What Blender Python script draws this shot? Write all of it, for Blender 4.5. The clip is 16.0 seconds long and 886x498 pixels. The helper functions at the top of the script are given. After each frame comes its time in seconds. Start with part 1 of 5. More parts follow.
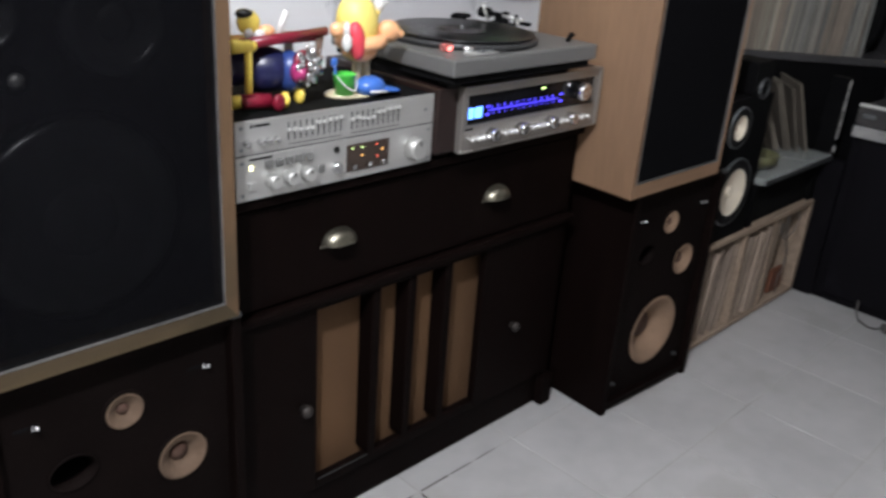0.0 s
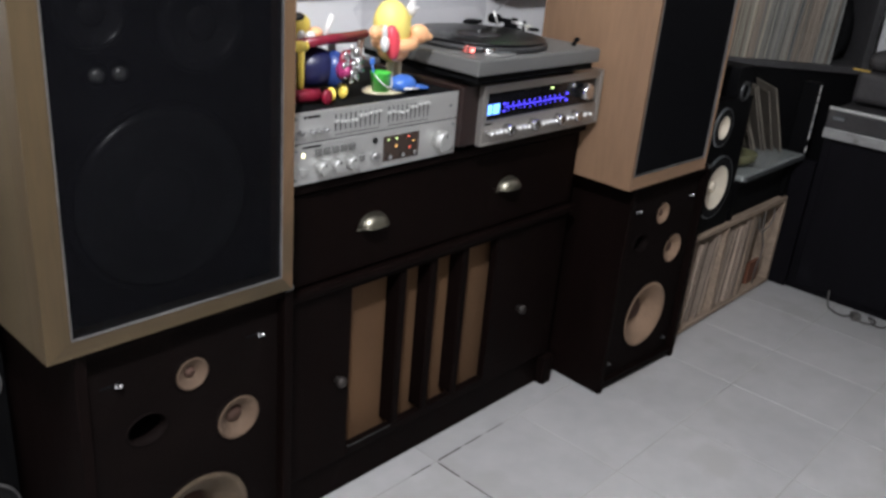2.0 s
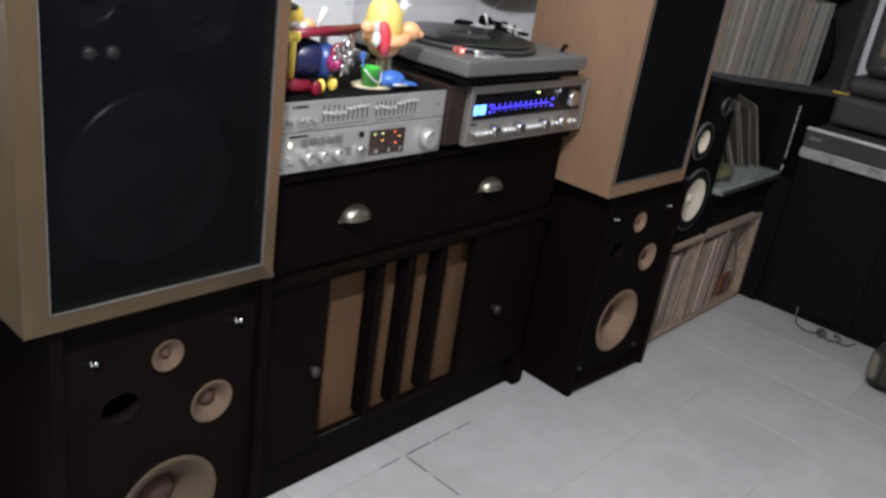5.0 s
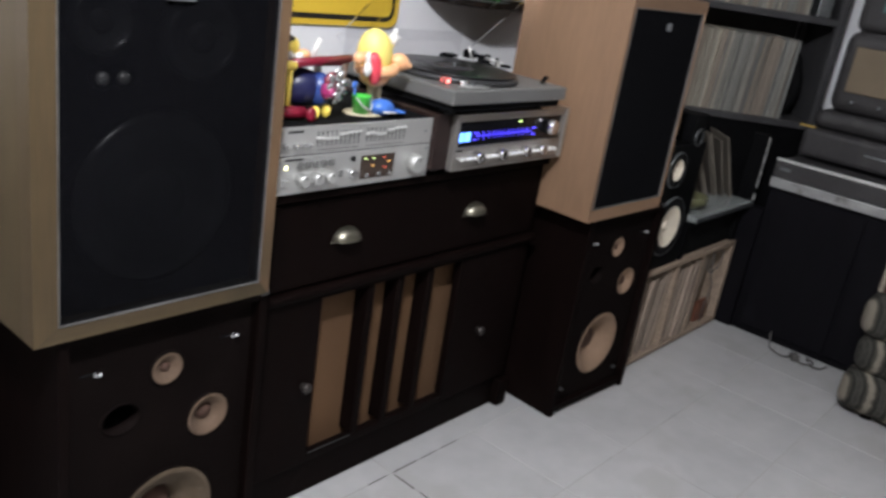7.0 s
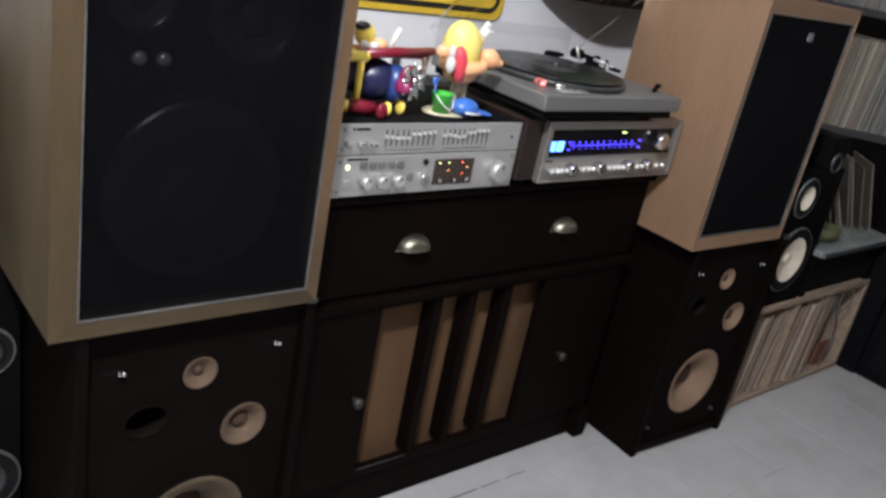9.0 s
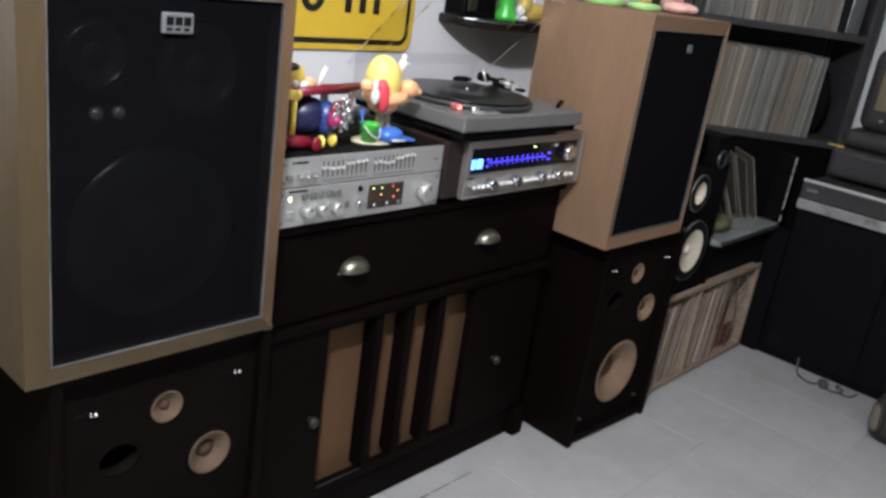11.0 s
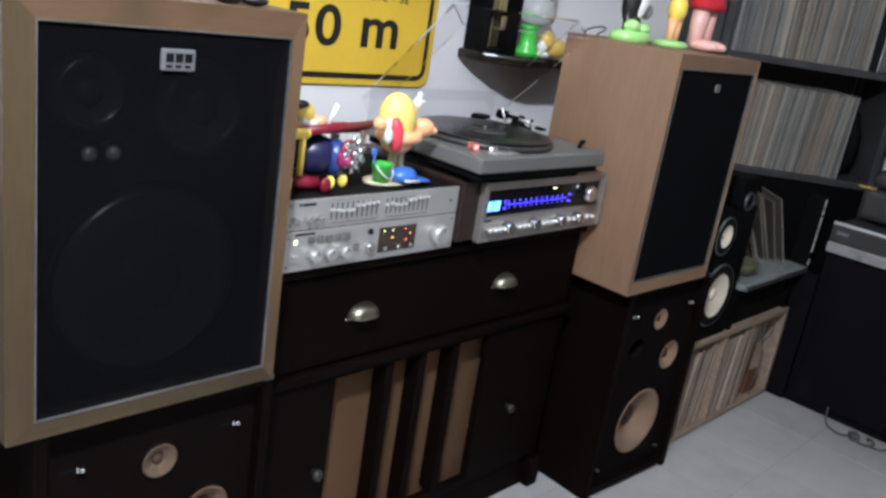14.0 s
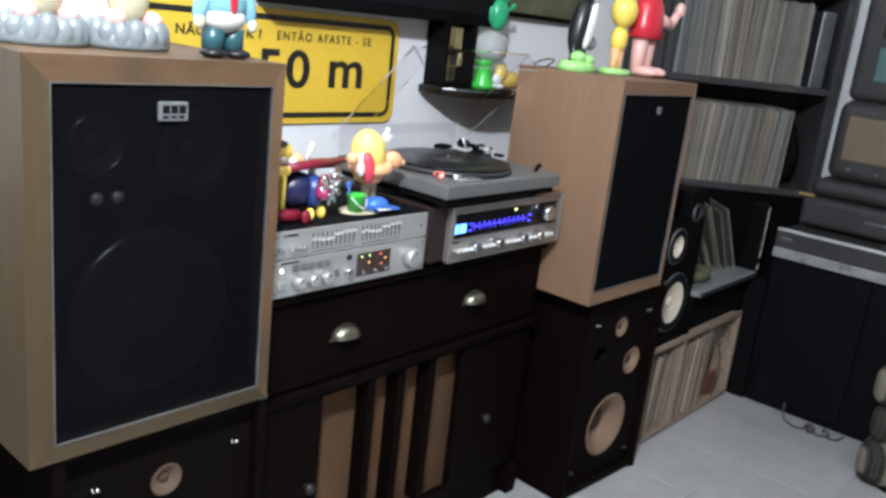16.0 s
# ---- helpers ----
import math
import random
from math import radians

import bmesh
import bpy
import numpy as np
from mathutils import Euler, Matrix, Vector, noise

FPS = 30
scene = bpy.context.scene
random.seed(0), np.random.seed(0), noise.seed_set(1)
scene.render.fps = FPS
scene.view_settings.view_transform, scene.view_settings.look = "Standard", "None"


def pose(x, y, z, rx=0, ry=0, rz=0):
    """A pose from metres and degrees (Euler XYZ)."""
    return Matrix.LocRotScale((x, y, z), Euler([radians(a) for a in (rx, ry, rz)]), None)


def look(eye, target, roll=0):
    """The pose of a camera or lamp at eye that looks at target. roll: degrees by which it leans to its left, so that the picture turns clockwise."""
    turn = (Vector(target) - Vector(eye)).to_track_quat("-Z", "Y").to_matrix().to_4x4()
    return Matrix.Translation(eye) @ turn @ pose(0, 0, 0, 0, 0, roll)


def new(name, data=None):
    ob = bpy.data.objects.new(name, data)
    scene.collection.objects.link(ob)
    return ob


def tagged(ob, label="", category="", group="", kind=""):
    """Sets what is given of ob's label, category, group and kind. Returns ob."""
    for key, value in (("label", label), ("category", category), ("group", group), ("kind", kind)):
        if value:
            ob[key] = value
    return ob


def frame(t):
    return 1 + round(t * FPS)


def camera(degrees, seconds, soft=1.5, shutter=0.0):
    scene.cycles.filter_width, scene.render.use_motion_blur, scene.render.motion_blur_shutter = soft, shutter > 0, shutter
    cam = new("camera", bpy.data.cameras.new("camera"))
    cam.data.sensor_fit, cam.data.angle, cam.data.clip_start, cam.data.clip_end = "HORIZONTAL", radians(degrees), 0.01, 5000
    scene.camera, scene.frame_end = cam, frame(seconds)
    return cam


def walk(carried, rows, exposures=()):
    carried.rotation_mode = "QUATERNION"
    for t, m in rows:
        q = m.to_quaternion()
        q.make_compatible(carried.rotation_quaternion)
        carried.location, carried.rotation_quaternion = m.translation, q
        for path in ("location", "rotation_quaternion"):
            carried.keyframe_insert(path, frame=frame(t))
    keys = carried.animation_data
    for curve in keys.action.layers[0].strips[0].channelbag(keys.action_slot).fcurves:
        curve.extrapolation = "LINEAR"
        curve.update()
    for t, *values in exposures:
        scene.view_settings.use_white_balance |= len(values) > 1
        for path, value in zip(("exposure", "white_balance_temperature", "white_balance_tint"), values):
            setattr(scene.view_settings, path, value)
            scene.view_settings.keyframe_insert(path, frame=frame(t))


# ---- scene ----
cam = camera(55.8, 16.0, 2.9, 0.5)
PATH = [
    (0, (-0.099, 0.006, 1.245), (1.226, 1.279, 0.457), 4.3),
    (0.5, (-0.065, 0.018, 1.238), (1.163, 1.369, 0.42), 4.4),
    (1, (-0.122, 0.003, 1.253), (1.172, 1.298, 0.448), 4.9),
    (1.5, (-0.217, -0.009, 1.247), (1.117, 1.254, 0.455), 4.6),
    (2, (-0.295, -0.027, 1.251), (1.09, 1.197, 0.486), 5.1),
    (2.5, (-0.366, -0.047, 1.25), (1.024, 1.206, 0.543), 3.9),
    (3, (-0.375, -0.058, 1.25), (1.035, 1.174, 0.548), 4.5),
    (5.5, (-0.308, -0.033, 1.252), (1.114, 1.147, 0.487), 9.1),
    (6, (-0.361, -0.034, 1.243), (1.104, 1.115, 0.513), 8.1),
    (6.5, (-0.386, -0.067, 1.248), (1.137, 1.036, 0.566), 8.7),
    (7, (-0.386, -0.08, 1.248), (1.085, 1.096, 0.574), 9.1),
    (7.5, (-0.341, -0.073, 1.252), (1.026, 1.178, 0.499), 10.6),
    (8, (-0.25, -0.045, 1.245), (1.08, 1.24, 0.483), 11.3),
    (8.5, (-0.18, -0.036, 1.245), (1.089, 1.307, 0.479), 11.5),
    (9, (-0.196, -0.024, 1.252), (1.065, 1.339, 0.51), 11.5),
    (9.5, (-0.242, -0.033, 1.265), (1.117, 1.266, 0.585), 12.1),
    (12, (-0.329, -0.068, 1.273), (1.109, 1.158, 0.619), 7.9),
    (12.5, (-0.268, -0.026, 1.265), (1.136, 1.22, 0.577), 8.7),
    (13, (-0.219, -0.004, 1.27), (1.159, 1.28, 0.597), 9.3),
    (13.5, (-0.232, -0.003, 1.279), (1.158, 1.281, 0.63), 9.1),
    (14, (-0.252, -0.009, 1.281), (1.158, 1.276, 0.682), 9.0),
    (14.5, (-0.283, -0.023, 1.286), (1.164, 1.238, 0.724), 9.1),
    (15, (-0.319, -0.043, 1.284), (1.173, 1.178, 0.753), 8.8),
    (15.5, (-0.361, -0.075, 1.295), (1.148, 1.137, 0.792), 8.5),
    (16, (-0.363, -0.091, 1.306), (1.112, 1.153, 0.781), 6.5),
]
walk(cam, [(t, look(eye, target, roll)) for t, eye, target, roll in PATH], [(0, 0.0, 6500, 13), (3, 0.0, 6500, 13), (6.5, 0.06, 6500, 13), (9, 0.0, 6500, 13), (12, 0.05, 6380, 12), (13.5, 0.08, 6230, 12), (14.5, 0.18, 6080, 11), (16, 0.30, 6120, 9)])

# ---- world and light ----
world = bpy.data.worlds.new("night")
scene.world = world
world.use_nodes = True
world.node_tree.nodes["Background"].inputs[0].default_value = (0.5, 0.55, 0.65, 1)
world.node_tree.nodes["Background"].inputs[1].default_value = 0.02

LAMP_AT = (-0.36, 0.10, 2.30)


def point_lamp(name, at, power, size, colour):
    data = bpy.data.lights.new(name, "POINT")
    data.energy, data.shadow_soft_size, data.color = power, size, colour
    ob = new(name, data)
    ob.location = at
    return ob


point_lamp("bulb_light", LAMP_AT, 196, 0.05, (0.92, 0.955, 1.0))


# ---- materials ----
def material(name, colour, rough=0.5, metal=0.0, vary=0.12, scale=6.0, stretch=(1, 1, 1), fine=60.0, bump=0.1, spec=0.5,
             coat=0.0, wear=None, random_tint=0.0, island_tint=0.0, world_space=False):
    """Two scales of variation in colour and roughness, with fine relief."""
    m = bpy.data.materials.new(name)
    m.use_nodes = True
    n, l = m.node_tree.nodes, m.node_tree.links
    b = n["Principled BSDF"]
    b.inputs["Metallic"].default_value = metal
    b.inputs["Specular IOR Level"].default_value = spec
    b.inputs["Coat Weight"].default_value = coat
    co = n.new("ShaderNodeTexCoord")
    mp = n.new("ShaderNodeMapping")
    mp.inputs["Scale"].default_value = stretch
    place = n.new("ShaderNodeNewGeometry").outputs["Position"] if world_space else co.outputs["Object"]
    l.new(place, mp.inputs["Vector"])
    big = n.new("ShaderNodeTexNoise")
    big.inputs["Scale"].default_value, big.inputs["Detail"].default_value = scale, 6
    l.new(mp.outputs[0], big.inputs["Vector"])
    small = n.new("ShaderNodeTexNoise")
    small.inputs["Scale"].default_value, small.inputs["Detail"].default_value = fine, 4
    l.new(mp.outputs[0], small.inputs["Vector"])
    mix = n.new("ShaderNodeMix")
    mix.data_type = "FLOAT"
    mix.inputs[0].default_value = 0.4
    l.new(big.outputs["Fac"], mix.inputs[2])
    l.new(small.outputs["Fac"], mix.inputs[3])
    ramp = n.new("ShaderNodeValToRGB")
    c = Vector(colour)
    ramp.color_ramp.elements[0].position, ramp.color_ramp.elements[1].position = 0.32, 0.68
    ramp.color_ramp.elements[0].color = (*(c * (1 - vary)), 1)
    ramp.color_ramp.elements[1].color = (*[min(1, v * (1 + vary)) for v in c], 1)
    l.new(mix.outputs[0], ramp.inputs[0])
    out = ramp.outputs[0]
    if wear:
        spots = n.new("ShaderNodeTexNoise")
        spots.inputs["Scale"].default_value, spots.inputs["Detail"].default_value = wear[1], 8
        l.new(place, spots.inputs["Vector"])
        cut = n.new("ShaderNodeMapRange")
        cut.inputs[1].default_value, cut.inputs[2].default_value = wear[2], wear[2] + 0.12
        l.new(spots.outputs["Fac"], cut.inputs[0])
        over = n.new("ShaderNodeMix")
        over.data_type = "RGBA"
        l.new(cut.outputs[0], over.inputs[0])
        l.new(out, over.inputs[6])
        over.inputs[7].default_value = (*wear[0], 1)
        out = over.outputs[2]
    if random_tint or island_tint:
        src = n.new("ShaderNodeObjectInfo").outputs["Random"] if random_tint else n.new("ShaderNodeNewGeometry").outputs["Random Per Island"]
        hsv = n.new("ShaderNodeHueSaturation")
        rng = n.new("ShaderNodeMapRange")
        k = random_tint or island_tint
        rng.inputs[3].default_value, rng.inputs[4].default_value = 1 - k, 1 + k
        l.new(src, rng.inputs[0])
        l.new(rng.outputs[0], hsv.inputs["Value"])
        l.new(out, hsv.inputs["Color"])
        out = hsv.outputs[0]
    l.new(out, b.inputs["Base Color"])
    rr = n.new("ShaderNodeMapRange")
    rr.inputs[3].default_value, rr.inputs[4].default_value = max(0.02, rough - 0.1), min(1, rough + 0.12)
    l.new(mix.outputs[0], rr.inputs[0])
    l.new(rr.outputs[0], b.inputs["Roughness"])
    if bump:
        bp = n.new("ShaderNodeBump")
        bp.inputs["Strength"].default_value, bp.inputs["Distance"].default_value = bump, 0.002
        l.new(small.outputs["Fac"], bp.inputs["Height"])
        l.new(bp.outputs[0], b.inputs["Normal"])
    return m


def glowing(name, colour, strength):
    m = bpy.data.materials.new(name)
    m.use_nodes = True
    b = m.node_tree.nodes["Principled BSDF"]
    b.inputs["Base Color"].default_value = (*colour, 1)
    b.inputs["Emission Color"].default_value = (*colour, 1)
    b.inputs["Emission Strength"].default_value = strength
    return m


def clear(name, colour=(1, 1, 1), rough=0.05, ior=1.45, through_light=1.0):
    m = bpy.data.materials.new(name)
    m.use_nodes = True
    b = m.node_tree.nodes["Principled BSDF"]
    b.inputs["Base Color"].default_value = (*colour, 1)
    b.inputs["Roughness"].default_value = rough
    b.inputs["IOR"].default_value = ior
    b.inputs["Transmission Weight"].default_value = through_light
    return m


M_WALL = material("wall_paint", (0.80, 0.80, 0.81), 0.7, vary=0.03, scale=2, fine=150, bump=0.15)
# tan chosen for the out-of-view walls to weaken and warm the fill
M_UNSEENWALL = material("unseen_tan_wall_paint", (0.24, 0.215, 0.18), 0.8, vary=0.06, scale=2, fine=150, bump=0.15)
M_CEIL = material("ceiling_paint", (0.62, 0.62, 0.61), 0.8, vary=0.03, scale=2, fine=120)
M_TILE = material("ceramic_tile", (0.41, 0.408, 0.405), 0.42, vary=0.12, scale=2.6, fine=16, bump=0.03, wear=((0.375, 0.37, 0.36), 5.5, 0.56), random_tint=0.035, world_space=True)
M_GROUT = material("grout", (0.375, 0.365, 0.35), 0.9, vary=0.12, scale=3, fine=90, bump=0.3, wear=((0.13, 0.115, 0.10), 2.2, 0.57), world_space=True)
M_WOOD = material("light_wood_veneer", (0.200, 0.118, 0.069), 0.6, vary=0.15, scale=2.0, stretch=(3.4, 3.4, 0.5), fine=26, bump=0.10, wear=((0.150, 0.085, 0.050), 3.0, 0.56))
M_WOOD_H = material("light_wood_veneer_lying", (0.200, 0.118, 0.069), 0.6, vary=0.15, scale=2.0, stretch=(0.5, 3.4, 3.4), fine=26, bump=0.10, wear=((0.150, 0.085, 0.050), 3.0, 0.56))
# left speaker veneer, darkened in colour for the dimmer light on that box
M_WOOD_DIM = material("dimmed_veneer", (0.112, 0.063, 0.030), 0.6, vary=0.24, scale=2.6, stretch=(6, 6, 0.5), fine=30, bump=0.12, wear=((0.066, 0.040, 0.018), 4, 0.56))
M_WOOD_DIM_H = material("dimmed_veneer_lying", (0.112, 0.063, 0.030), 0.6, vary=0.24, scale=2.6, stretch=(0.5, 6, 6), fine=30, bump=0.12, wear=((0.066, 0.040, 0.018), 4, 0.56))
# olive veneers with the shade of left stile, bottom rail and sides painted in
M_WOOD_SHADED = material("olive_shaded_veneer", (0.066, 0.043, 0.018), 0.6, vary=0.26, scale=2.6, stretch=(6, 6, 0.5), fine=30, bump=0.12, wear=((0.050, 0.034, 0.013), 4, 0.55))
M_WOOD_SHADED_H = material("olive_shaded_veneer_lying", (0.050, 0.033, 0.014), 0.6, vary=0.26, scale=2.6, stretch=(0.5, 6, 6), fine=30, bump=0.12, wear=((0.034, 0.023, 0.009), 4, 0.54))
M_WOOD_SHADED_SIDE = material("olive_shaded_side_veneer", (0.064, 0.044, 0.019), 0.65, vary=0.28, scale=2.6, stretch=(6, 6, 0.5), fine=30, bump=0.12, wear=((0.045, 0.032, 0.012), 4, 0.54))
M_CLOTH = material("black_grille_cloth", (0.0044, 0.0044, 0.0053), 0.85, vary=0.25, scale=3, fine=900, bump=0.5, spec=0.03)
M_SHEER = material("sheer_grille_cloth", (0.0056, 0.0056, 0.0070), 0.85, vary=0.25, scale=3, fine=900, bump=0.3, spec=0.03)
tree = M_SHEER.node_tree
holes_share = tree.nodes.new("ShaderNodeMixShader")
holes_share.inputs[0].default_value = 0.42
tree.links.new(tree.nodes["Principled BSDF"].outputs[0], holes_share.inputs[1])
tree.links.new(tree.nodes.new("ShaderNodeBsdfTransparent").outputs[0], holes_share.inputs[2])
tree.links.new(holes_share.outputs[0], tree.nodes["Material Output"].inputs[0])
M_GREYCONE = material("dark_grey_paper_cone", (0.020, 0.020, 0.022), 0.7, vary=0.2, scale=14, fine=120, bump=0.2)
M_DARKWOOD = material("dark_stained_wood", (0.0040, 0.0019, 0.0016), 0.6, vary=0.35, scale=4, stretch=(8, 8, 0.6), fine=30, bump=0.12, wear=((0.010, 0.006, 0.005), 9, 0.66), spec=0.05)
M_BAFFLE = material("brown_baffle_board", (0.0050, 0.0032, 0.0029), 0.75, vary=0.3, scale=7, fine=120, bump=0.35, wear=((0.010, 0.007, 0.006), 14, 0.66), spec=0.04)
M_BLACK = material("black_lacquer", (0.0032, 0.0032, 0.0036), 0.55, vary=0.3, scale=6, fine=70, bump=0.08, spec=0.06)
M_MATTE = material("matt_black", (0.006, 0.006, 0.0065), 0.8, vary=0.3, scale=6, fine=90, bump=0.2, spec=0.06)
M_CHEST = material("worn_black_wood", (0.0044, 0.0040, 0.0055), 0.6, vary=0.35, scale=5, stretch=(6, 6, 0.7), fine=40, bump=0.12, spec=0.08, wear=((0.009, 0.0085, 0.011), 6, 0.62))
M_TRIM = material("worn_metal_trim", (0.34, 0.34, 0.335), 0.5, metal=0.35, vary=0.3, scale=7, stretch=(1, 0.3, 1), fine=60, bump=0.1, wear=((0.16, 0.155, 0.15), 9, 0.58))
# dusty black, raised further to paint in the haze over the far corner
M_DUSTY_HAZE = material("dusty_hazed_black_case", (0.034, 0.032, 0.033), 0.6, vary=0.3, scale=5, fine=60, bump=0.12, spec=0.35, wear=((0.060, 0.056, 0.053), 6, 0.60))
# rack black lightened by the same painted haze
M_RACK = material("hazed_black_rack_paint", (0.044, 0.043, 0.045), 0.6, vary=0.3, scale=8, fine=60, bump=0.1, spec=0.3)
# tan cone darkened for the shadow over the left floor speaker
M_CONE_SHADED = material("shaded_tan_paper_cone", (0.110, 0.070, 0.045), 0.85, vary=0.2, scale=18, fine=150, bump=0.3)
M_BRIGHT = material("satin_bright_metal", (0.82, 0.82, 0.80), 0.32, metal=0.6, vary=0.05, scale=20, fine=90, bump=0.02)
# olive woofer paper, with the shadow on the left speaker mixed into its colour
M_CONE_SHADED_OLIVE = material("shaded_olive_paper_cone", (0.086, 0.060, 0.037), 0.85, vary=0.2, scale=18, fine=150, bump=0.3)
M_DOME = material("black_driver_dome", (0.0044, 0.0044, 0.0053), 0.6, vary=0.2, scale=12, fine=600, bump=0.3, spec=0.06)
M_SURROUND = material("black_rubber_surround", (0.016, 0.016, 0.018), 0.30, vary=0.2, scale=12, fine=60, bump=0.03, spec=0.9)
M_PLATTER = material("dark_platter_metal", (0.055, 0.055, 0.057), 0.4, metal=0.5, vary=0.2, scale=20, fine=90)
M_BADGE = material("grey_badge", (0.20, 0.205, 0.21), 0.5, metal=0.4, vary=0.15, scale=40)
M_CONE = material("tan_paper_cone", (0.215, 0.138, 0.090), 0.85, vary=0.16, scale=18, fine=150, bump=0.3)
M_CAP = material("brown_paper_cap", (0.060, 0.029, 0.019), 0.8, vary=0.25, scale=30, fine=150, bump=0.3)
M_WCONE = material("cream_paper_cone", (0.72, 0.64, 0.52), 0.7, vary=0.10, scale=14, fine=120, bump=0.25)
M_RUBBER = material("black_rubber", (0.007, 0.007, 0.0075), 0.65, vary=0.2, scale=20, fine=100, spec=0.2)
M_RING = material("grey_metal_ring", (0.30, 0.32, 0.33), 0.35, metal=0.9, vary=0.2, scale=20, fine=90)
M_EDGE = material("dull_metal_edging", (0.17, 0.165, 0.16), 0.45, metal=0.6, vary=0.4, scale=8, fine=60)
M_KNOBMETAL = material("dull_dark_metal", (0.085, 0.088, 0.09), 0.45, metal=0.8, vary=0.3, scale=30)
M_GREYKEY = material("grey_plastic_key", (0.13, 0.13, 0.125), 0.5, vary=0.15, scale=30)
M_DULLKNOB = material("dull_brown_knob", (0.040, 0.034, 0.031), 0.5, metal=0.4, vary=0.3, scale=30)
M_CHROME = material("chrome", (0.75, 0.75, 0.76), 0.18, metal=1.0, vary=0.08, scale=20, fine=90, bump=0.02)
M_BRASS = material("tarnished_brass", (0.25, 0.235, 0.185), 0.38, metal=0.95, vary=0.3, scale=25, fine=110, bump=0.1)
M_ALU = material("brushed_aluminium", (0.56, 0.56, 0.545), 0.42, metal=0.68, vary=0.05, scale=4, stretch=(0.6, 20, 30), fine=40, bump=0.04)
M_STEEL = material("satin_steel_face", (0.36, 0.34, 0.315), 0.42, metal=0.75, vary=0.06, scale=4, stretch=(0.6, 20, 30), fine=40, bump=0.04)
M_WALNUT = material("walnut_case", (0.017, 0.0085, 0.0075), 0.4, vary=0.4, scale=4, stretch=(8, 0.6, 8), fine=30, bump=0.08)
M_PLINTH = material("grey_plinth_plastic", (0.122, 0.122, 0.118), 0.45, vary=0.06, scale=6, fine=200, bump=0.1)
M_VINYL = material("black_vinyl", (0.010, 0.010, 0.011), 0.28, vary=0.2, scale=5, fine=300, bump=0.15)
M_LABEL = material("record_label_paper", (0.030, 0.027, 0.030), 0.6, vary=0.3, scale=30, fine=120)
M_GOLDCLOTH = material("gold_brown_speaker_cloth", (0.105, 0.052, 0.021), 0.88, vary=0.18, scale=9, stretch=(1, 1, 0.4), fine=400, bump=0.4)
M_DIAL = material("dial_glass_black", (0.006, 0.006, 0.008), 0.15, vary=0.2, scale=9, bump=0.0)
M_METER = material("smoked_display", (0.045, 0.030, 0.024), 0.2, vary=0.2, scale=20, bump=0.0)
M_BLUE = glowing("blue_dial_light", (0.08, 0.06, 1.0), 1.9)
M_CYAN = glowing("cyan_meter_light", (0.12, 0.34, 1.0), 3.0)
M_GREEN_LED = glowing("green_led", (0.70, 1.0, 0.35), 2.2)
M_RED_LED = glowing("red_led", (1.0, 0.13, 0.07), 2.0)
M_AMBER_LED = glowing("amber_led", (1.0, 0.50, 0.12), 1.8)
M_LAMP_LED = glowing("power_lamp", (1.0, 0.95, 0.55), 3.0)
M_STROBE = glowing("strobe_red", (1.0, 0.20, 0.17), 3.2)
M_ACRYLIC = clear("clear_acrylic", (0.94, 0.94, 0.95), 0.04, 1.05)
M_SMOKED = clear("smoked_acrylic", (0.86, 0.86, 0.87), 0.02, 1.03)
# pale frosted look for the strip that imitates the lid edge's glint
M_EDGEGLINT = clear("acrylic_edge_glint", (0.80, 0.81, 0.83), 0.4, 1.45, 0.75)
M_STROBEGLASS = clear("strobe_glass", (1.0, 0.42, 0.40), 0.15, 1.45, 0.8)
M_GLASS = clear("display_glass", (0.80, 0.83, 0.82), 0.12, 1.35, 0.7)
M_SIGN = material("yellow_sign_enamel", (0.70, 0.47, 0.045), 0.35, vary=0.06, scale=3, fine=60, bump=0.05, wear=((0.55, 0.34, 0.03), 5, 0.70))
M_SIGNBLACK = material("black_sign_paint", (0.012, 0.012, 0.012), 0.45, vary=0.2, scale=8)
M_SLEEVE = material("record_sleeve_card", (0.205, 0.20, 0.178), 0.65, vary=0.25, scale=12, stretch=(1, 1, 0.2), fine=60, bump=0.2, random_tint=0.35)
M_SLEEVE_ONE = material("loose_sleeve_card", (0.27, 0.21, 0.165), 0.65, vary=0.25, scale=7, fine=60, bump=0.2, random_tint=0.5)
M_CRATE = material("weathered_crate_wood", (0.28, 0.21, 0.155), 0.75, vary=0.3, scale=6, stretch=(0.6, 8, 8), fine=30, bump=0.3)
M_STRIPE = material("beige_woven_stripe", (0.25, 0.22, 0.175), 0.95, vary=0.25, scale=30, fine=350, bump=0.7, spec=0.2)
M_MAROON = material("maroon_arm_panel", (0.036, 0.013, 0.014), 0.85, vary=0.25, scale=20, fine=300, bump=0.5, spec=0.25)
M_RADIOCLOTH = material("tan_radio_cloth", (0.150, 0.115, 0.075), 0.8, vary=0.12, scale=10, fine=500, bump=0.4)
M_IVORY = material("ivory_plastic", (0.55, 0.50, 0.40), 0.4, vary=0.1, scale=10)
M_CABLE = material("grey_cable", (0.09, 0.085, 0.08), 0.6, vary=0.2, scale=20)
M_TEAL = material("teal_painted_board", (0.06, 0.13, 0.13), 0.5, vary=0.25, scale=6, fine=50)


def toy_paint(name, c, rough=0.32):
    return material(name, c, rough, vary=0.06, scale=20, fine=90, bump=0.04, coat=0.2)


